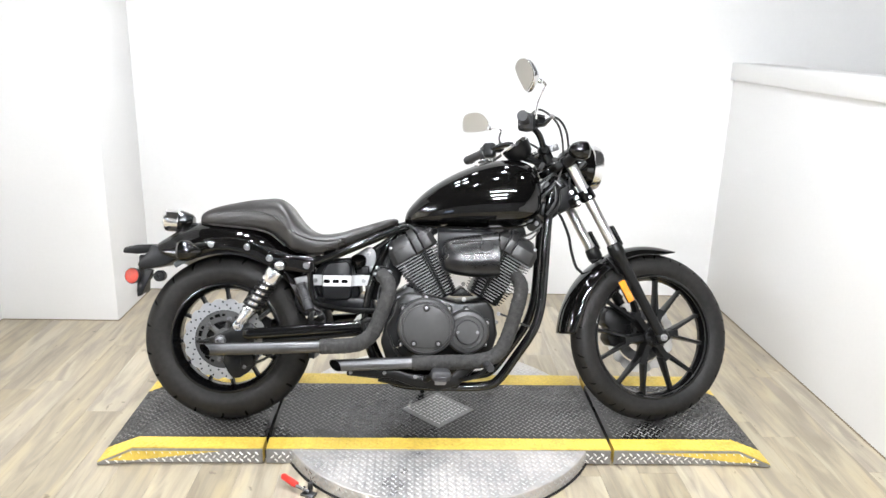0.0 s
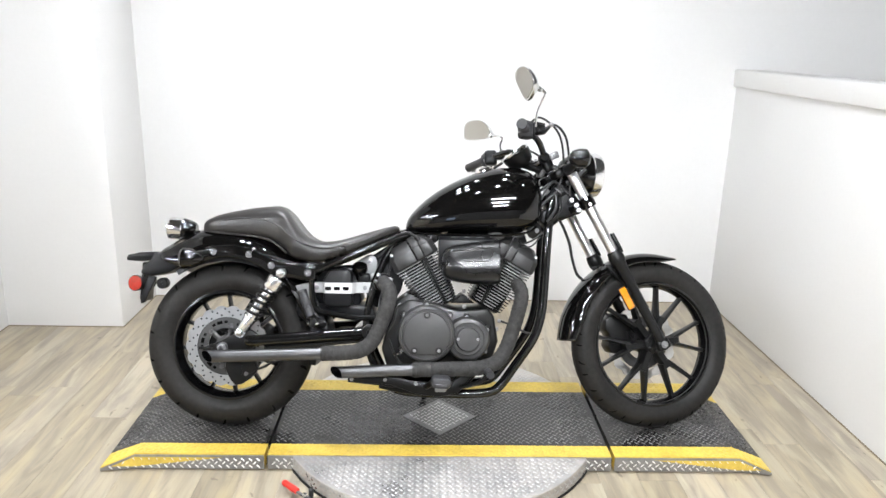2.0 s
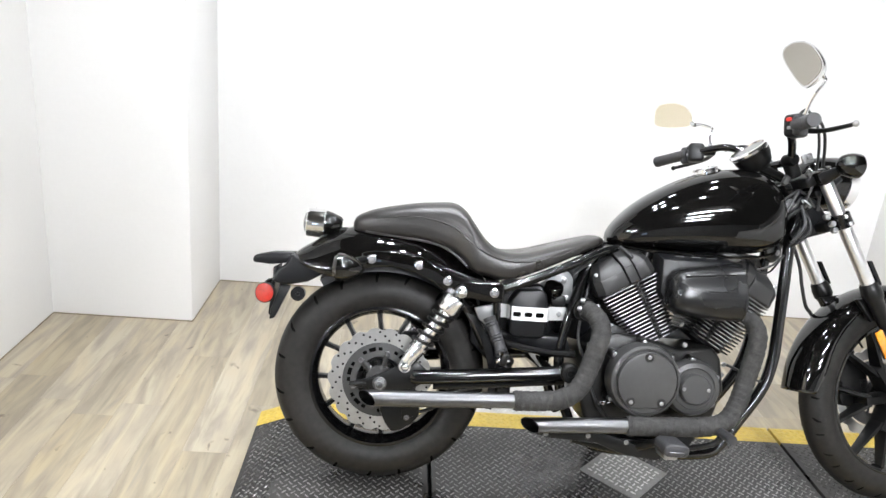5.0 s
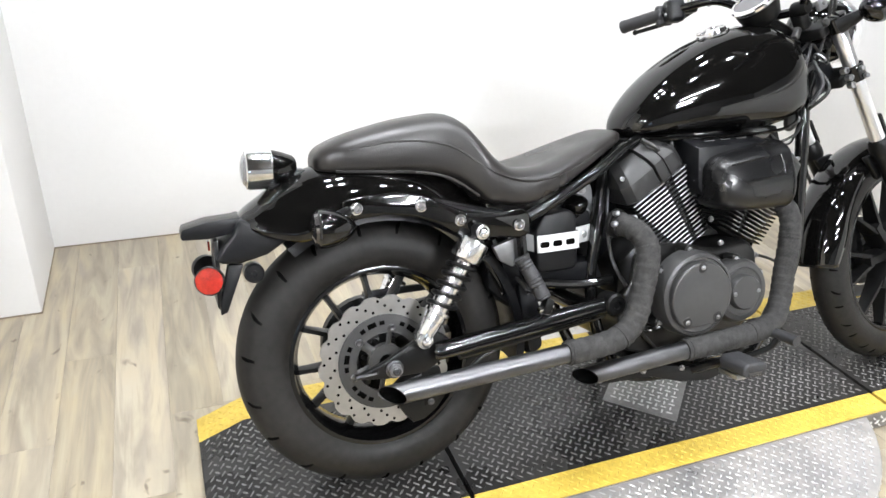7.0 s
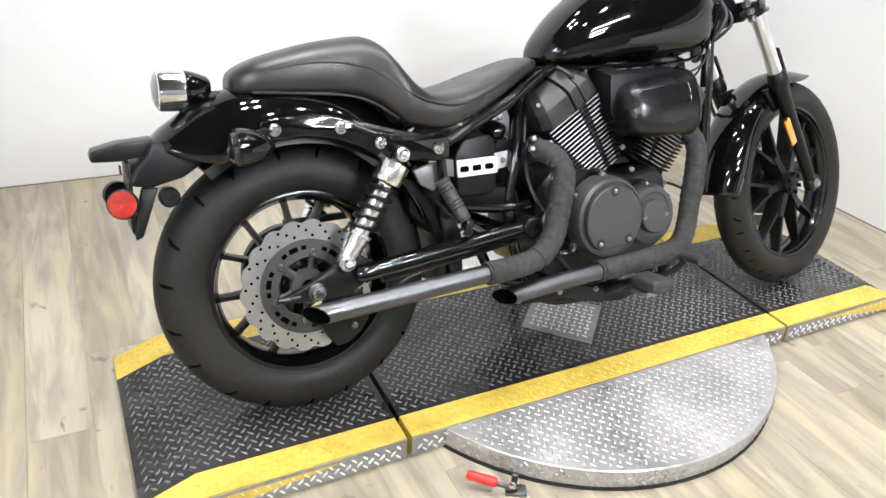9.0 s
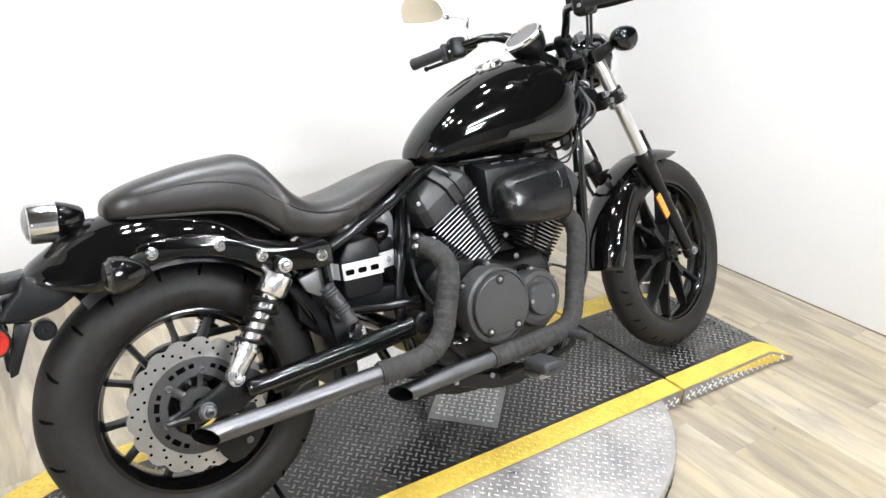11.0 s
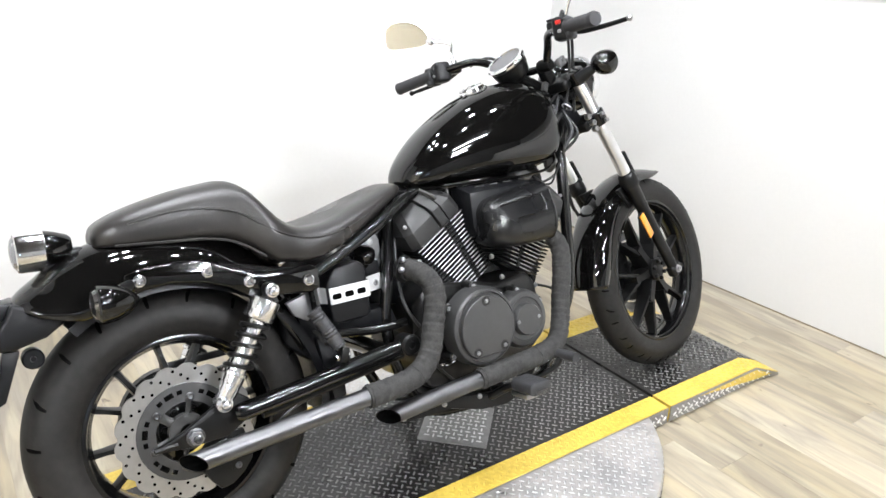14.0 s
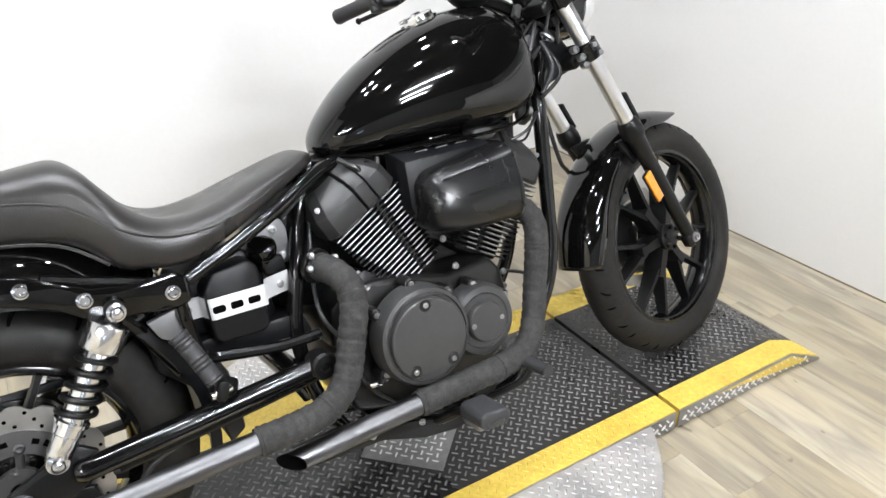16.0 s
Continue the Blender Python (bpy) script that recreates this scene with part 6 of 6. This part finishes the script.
for pts, r, mt in (
        ([(-0.10, 0.03, 0.70), (-0.148, 0.034, 0.667), (-0.178, 0.045, 0.632), (-0.193, 0.052, 0.570), (-0.212, 0.082, 0.510), (-0.224, 0.111, 0.462), (-0.221, 0.129, 0.428), (-0.20, 0.135, 0.39)], 0.0042, CABLE_GREY),
        ([(-0.06, 0.03, 0.705), (-0.107, 0.03, 0.697), (-0.158, 0.049, 0.687), (-0.198, 0.057, 0.656), (-0.235, 0.045, 0.624)], 0.0040, CABLE_GREY),
        ([(-0.12, 0.085, 0.712), (-0.09, 0.10, 0.69), (-0.07, 0.09, 0.655)], 0.0055, CABLE),
        ([(-0.04, 0.09, 0.70), (-0.05, 0.10, 0.675), (-0.06, 0.085, 0.64)], 0.0050, CABLE),
        ([(0.24, 0.08, 0.70), (0.27, 0.09, 0.675), (0.32, 0.10, 0.69), (0.36, 0.085, 0.72)], 0.0035, CABLE),
        ([(-0.19, 0.12, 0.34), (-0.16, 0.14, 0.27), (-0.10, 0.13, 0.205)], 0.0048, CABLE),
        ([(0.21, 0.10, 0.40), (0.25, 0.10, 0.385), (0.30, 0.095, 0.36), (0.33, 0.09, 0.355)], 0.0038, CABLE)):
    bpart("cable", tube([v3(*p) for p in pts], r, 8, 6), mt)
# brackets, connectors and bright fittings crowded round the steering head
fpart("switch_bracket", block((0.034, 0.012, 0.026), v3(0.382, 0.098, 0.990), (0, -20, 0), 0.004, 2), DULL_METAL, bar, "grey metal bracket")
fpart("bracket_bolt", lathe([(0.006, 0), (0.006, 0.006), (0.003, 0.007)], v3(0.382, 0.104, 0.992), (0, -1, 0), 12), ALU, bar)
fpart("clamp_knob", lathe([(0.009, 0), (0.010, 0.004), (0.008, 0.010), (0.002, 0.011)], v3(0.380, 0.105, 0.944), (0, -1, 0), 16), CASE, fork)
for x, z in ((0.437, 0.826), (0.456, 0.808), (0.464, 0.790)):
    fpart("clamp_bolt", lathe([(0.0085, -0.012), (0.0085, 0.002), (0.007, 0.004), (0.004, 0.004), (0.0035, 0.001)], v3(x, 0.121, z), (-0.25, -1, 0), 16), ALU, fork)
fpart("wire_connector", block((0.034, 0.018, 0.020), v3(0.361, 0.052, 0.862), (0, -35, 0), 0.004, 2), DULL_METAL, fork, "pale wiring connector")
fpart("wire_connector", block((0.030, 0.016, 0.016), v3(0.352, 0.05, 0.930), (0, -60, 0), 0.004, 2), CASE, fork)
fpart("lamp_stay", tube([v3(0.384, 0.02, 0.786), v3(0.396, 0.02, 0.801), v3(0.432, 0.02, 0.804), v3(0.455, 0.02, 0.83)], 0.0075, 10, 4), DULL_METAL, fork, "grey metal stay")
fpart("cable_guide", ring_lathe([(0.014, -0.002), (0.017, -0.002), (0.017, 0.002), (0.014, 0.002)], v3(0.405, 0.075, 0.865), (0.6, -0.3, 0.7), 20), ALU, fork)
fpart("fuse_case", block((0.045, 0.03, 0.035), v3(0.40, 0.045, 0.835), (0, -30, 0), 0.006, 2), SATIN, fork)
fpart("bar_clamp", lathe([(0.016, -0.02), (0.018, -0.016), (0.018, 0.016), (0.016, 0.02)], v3(0.355, 0.062, 0.988), (0, 1, 0), 20), BLACK_METAL, bar)
fpart("perch_bolt", lathe([(0.006, 0), (0.006, 0.006)], v3(0.262, 0.222, 1.052), (-1, -0.4, 0), 10), ALU, bar)
bpart("horn_wire", tube([v3(0.273, 0.09, 0.689), v3(0.289, 0.09, 0.669), v3(0.32, 0.088, 0.670), v3(0.354, 0.075, 0.703)], 0.0028, 8, 5), CABLE)
horn = bpart("horn", lathe([(0.026, 0), (0.031, 0.004), (0.031, 0.012), (0.024, 0.020), (0.008, 0.024)], v3(0.328, 0.066, 0.728), (0.5, -1, -0.1), 28), CRANK, None, "black round horn")
bolt("horn_bolt", v3(0.339, 0.088, 0.726), (0.5, -1, -0.1), horn, 0.007, 0.006, ALU)
# added black mass that closes the see-through gaps round the head
bpart("neck_filler", prism([(0.419, 0.905), (0.470, 0.885), (0.505, 0.838), (0.515, 0.795), (0.4997, 0.790), (0.4588, 0.777), (0.424, 0.764), (0.3986, 0.774), (0.3795, 0.8217), (0.3798, 0.8579)], -0.055, 0.050, 0.012, 3), SATIN, None, "plain black mass round the steering head")
# plain black block below the steering head
bpart("neck_block", prism([(0.36, 0.80), (0.42, 0.82), (0.425, 0.76), (0.39, 0.735), (0.355, 0.76)], -0.05, 0.055, 0.008, 3), BLACK_METAL)
bpart("tank_mount", prism([(-0.15, 0.715), (-0.06, 0.712), (0.0, 0.700), (-0.03, 0.675), (-0.15, 0.69)], -0.06, 0.06, 0.006), BLACK_METAL)
bpart("coil_cover", prism([(0.19, 0.70), (0.30, 0.715), (0.31, 0.68), (0.23, 0.655)], -0.06, 0.065, 0.008), BLACK_METAL)

# ---- floor planks ----
rng = random.Random(4)
PW = 0.136


def plank_mesh(w, l):
    bm = block((w - 0.0005, l - 0.0005, 0.003), (0, 0, -0.0015), bev=0.0003, segments=1)
    return finish("plank", bm, OAK, 0)


x = -2.172
shared = {}
while x < RIGHT_X + 0.10:
    y = BACK_Y - rng.uniform(0.15, 1.2)
    ends = [BACK_Y]
    while ends[-1] > -4.9:
        ends.append(max(y, -4.9))
        y -= rng.choice((0.62, 0.80, 0.98, 1.16))
    for a, b in zip(ends, ends[1:]):
        if a - b < 0.03:
            continue
        key = round(a - b, 3)
        if key not in shared:
            shared[key] = plank_mesh(PW, a - b)
        ob = new("plank", shared[key])
        ob.location = (x + PW / 2, (a + b) / 2, 0)
        ob.parent = floor
    x += PW
bm = bmesh.new()
for x0, x1, y0, y1 in ((WEST_X, LEFT_X - 0.16, FRONT_Y, BACK_Y), (LEFT_X - 0.16, LEFT_X, -4.9, WEST_END), (LEFT_X - 0.16, FAR_X, FRONT_Y, -4.9), (RIGHT_X + 0.20, FAR_X, -4.9, BACK_Y)):
    block((x1 - x0, y1 - y0, 0.002), ((x0 + x1) / 2, (y0 + y1) / 2, -0.002), bev=0, bm=bm)
part("far_planks", bm, OAK, floor, "", 0)["kind"] = "stuff"
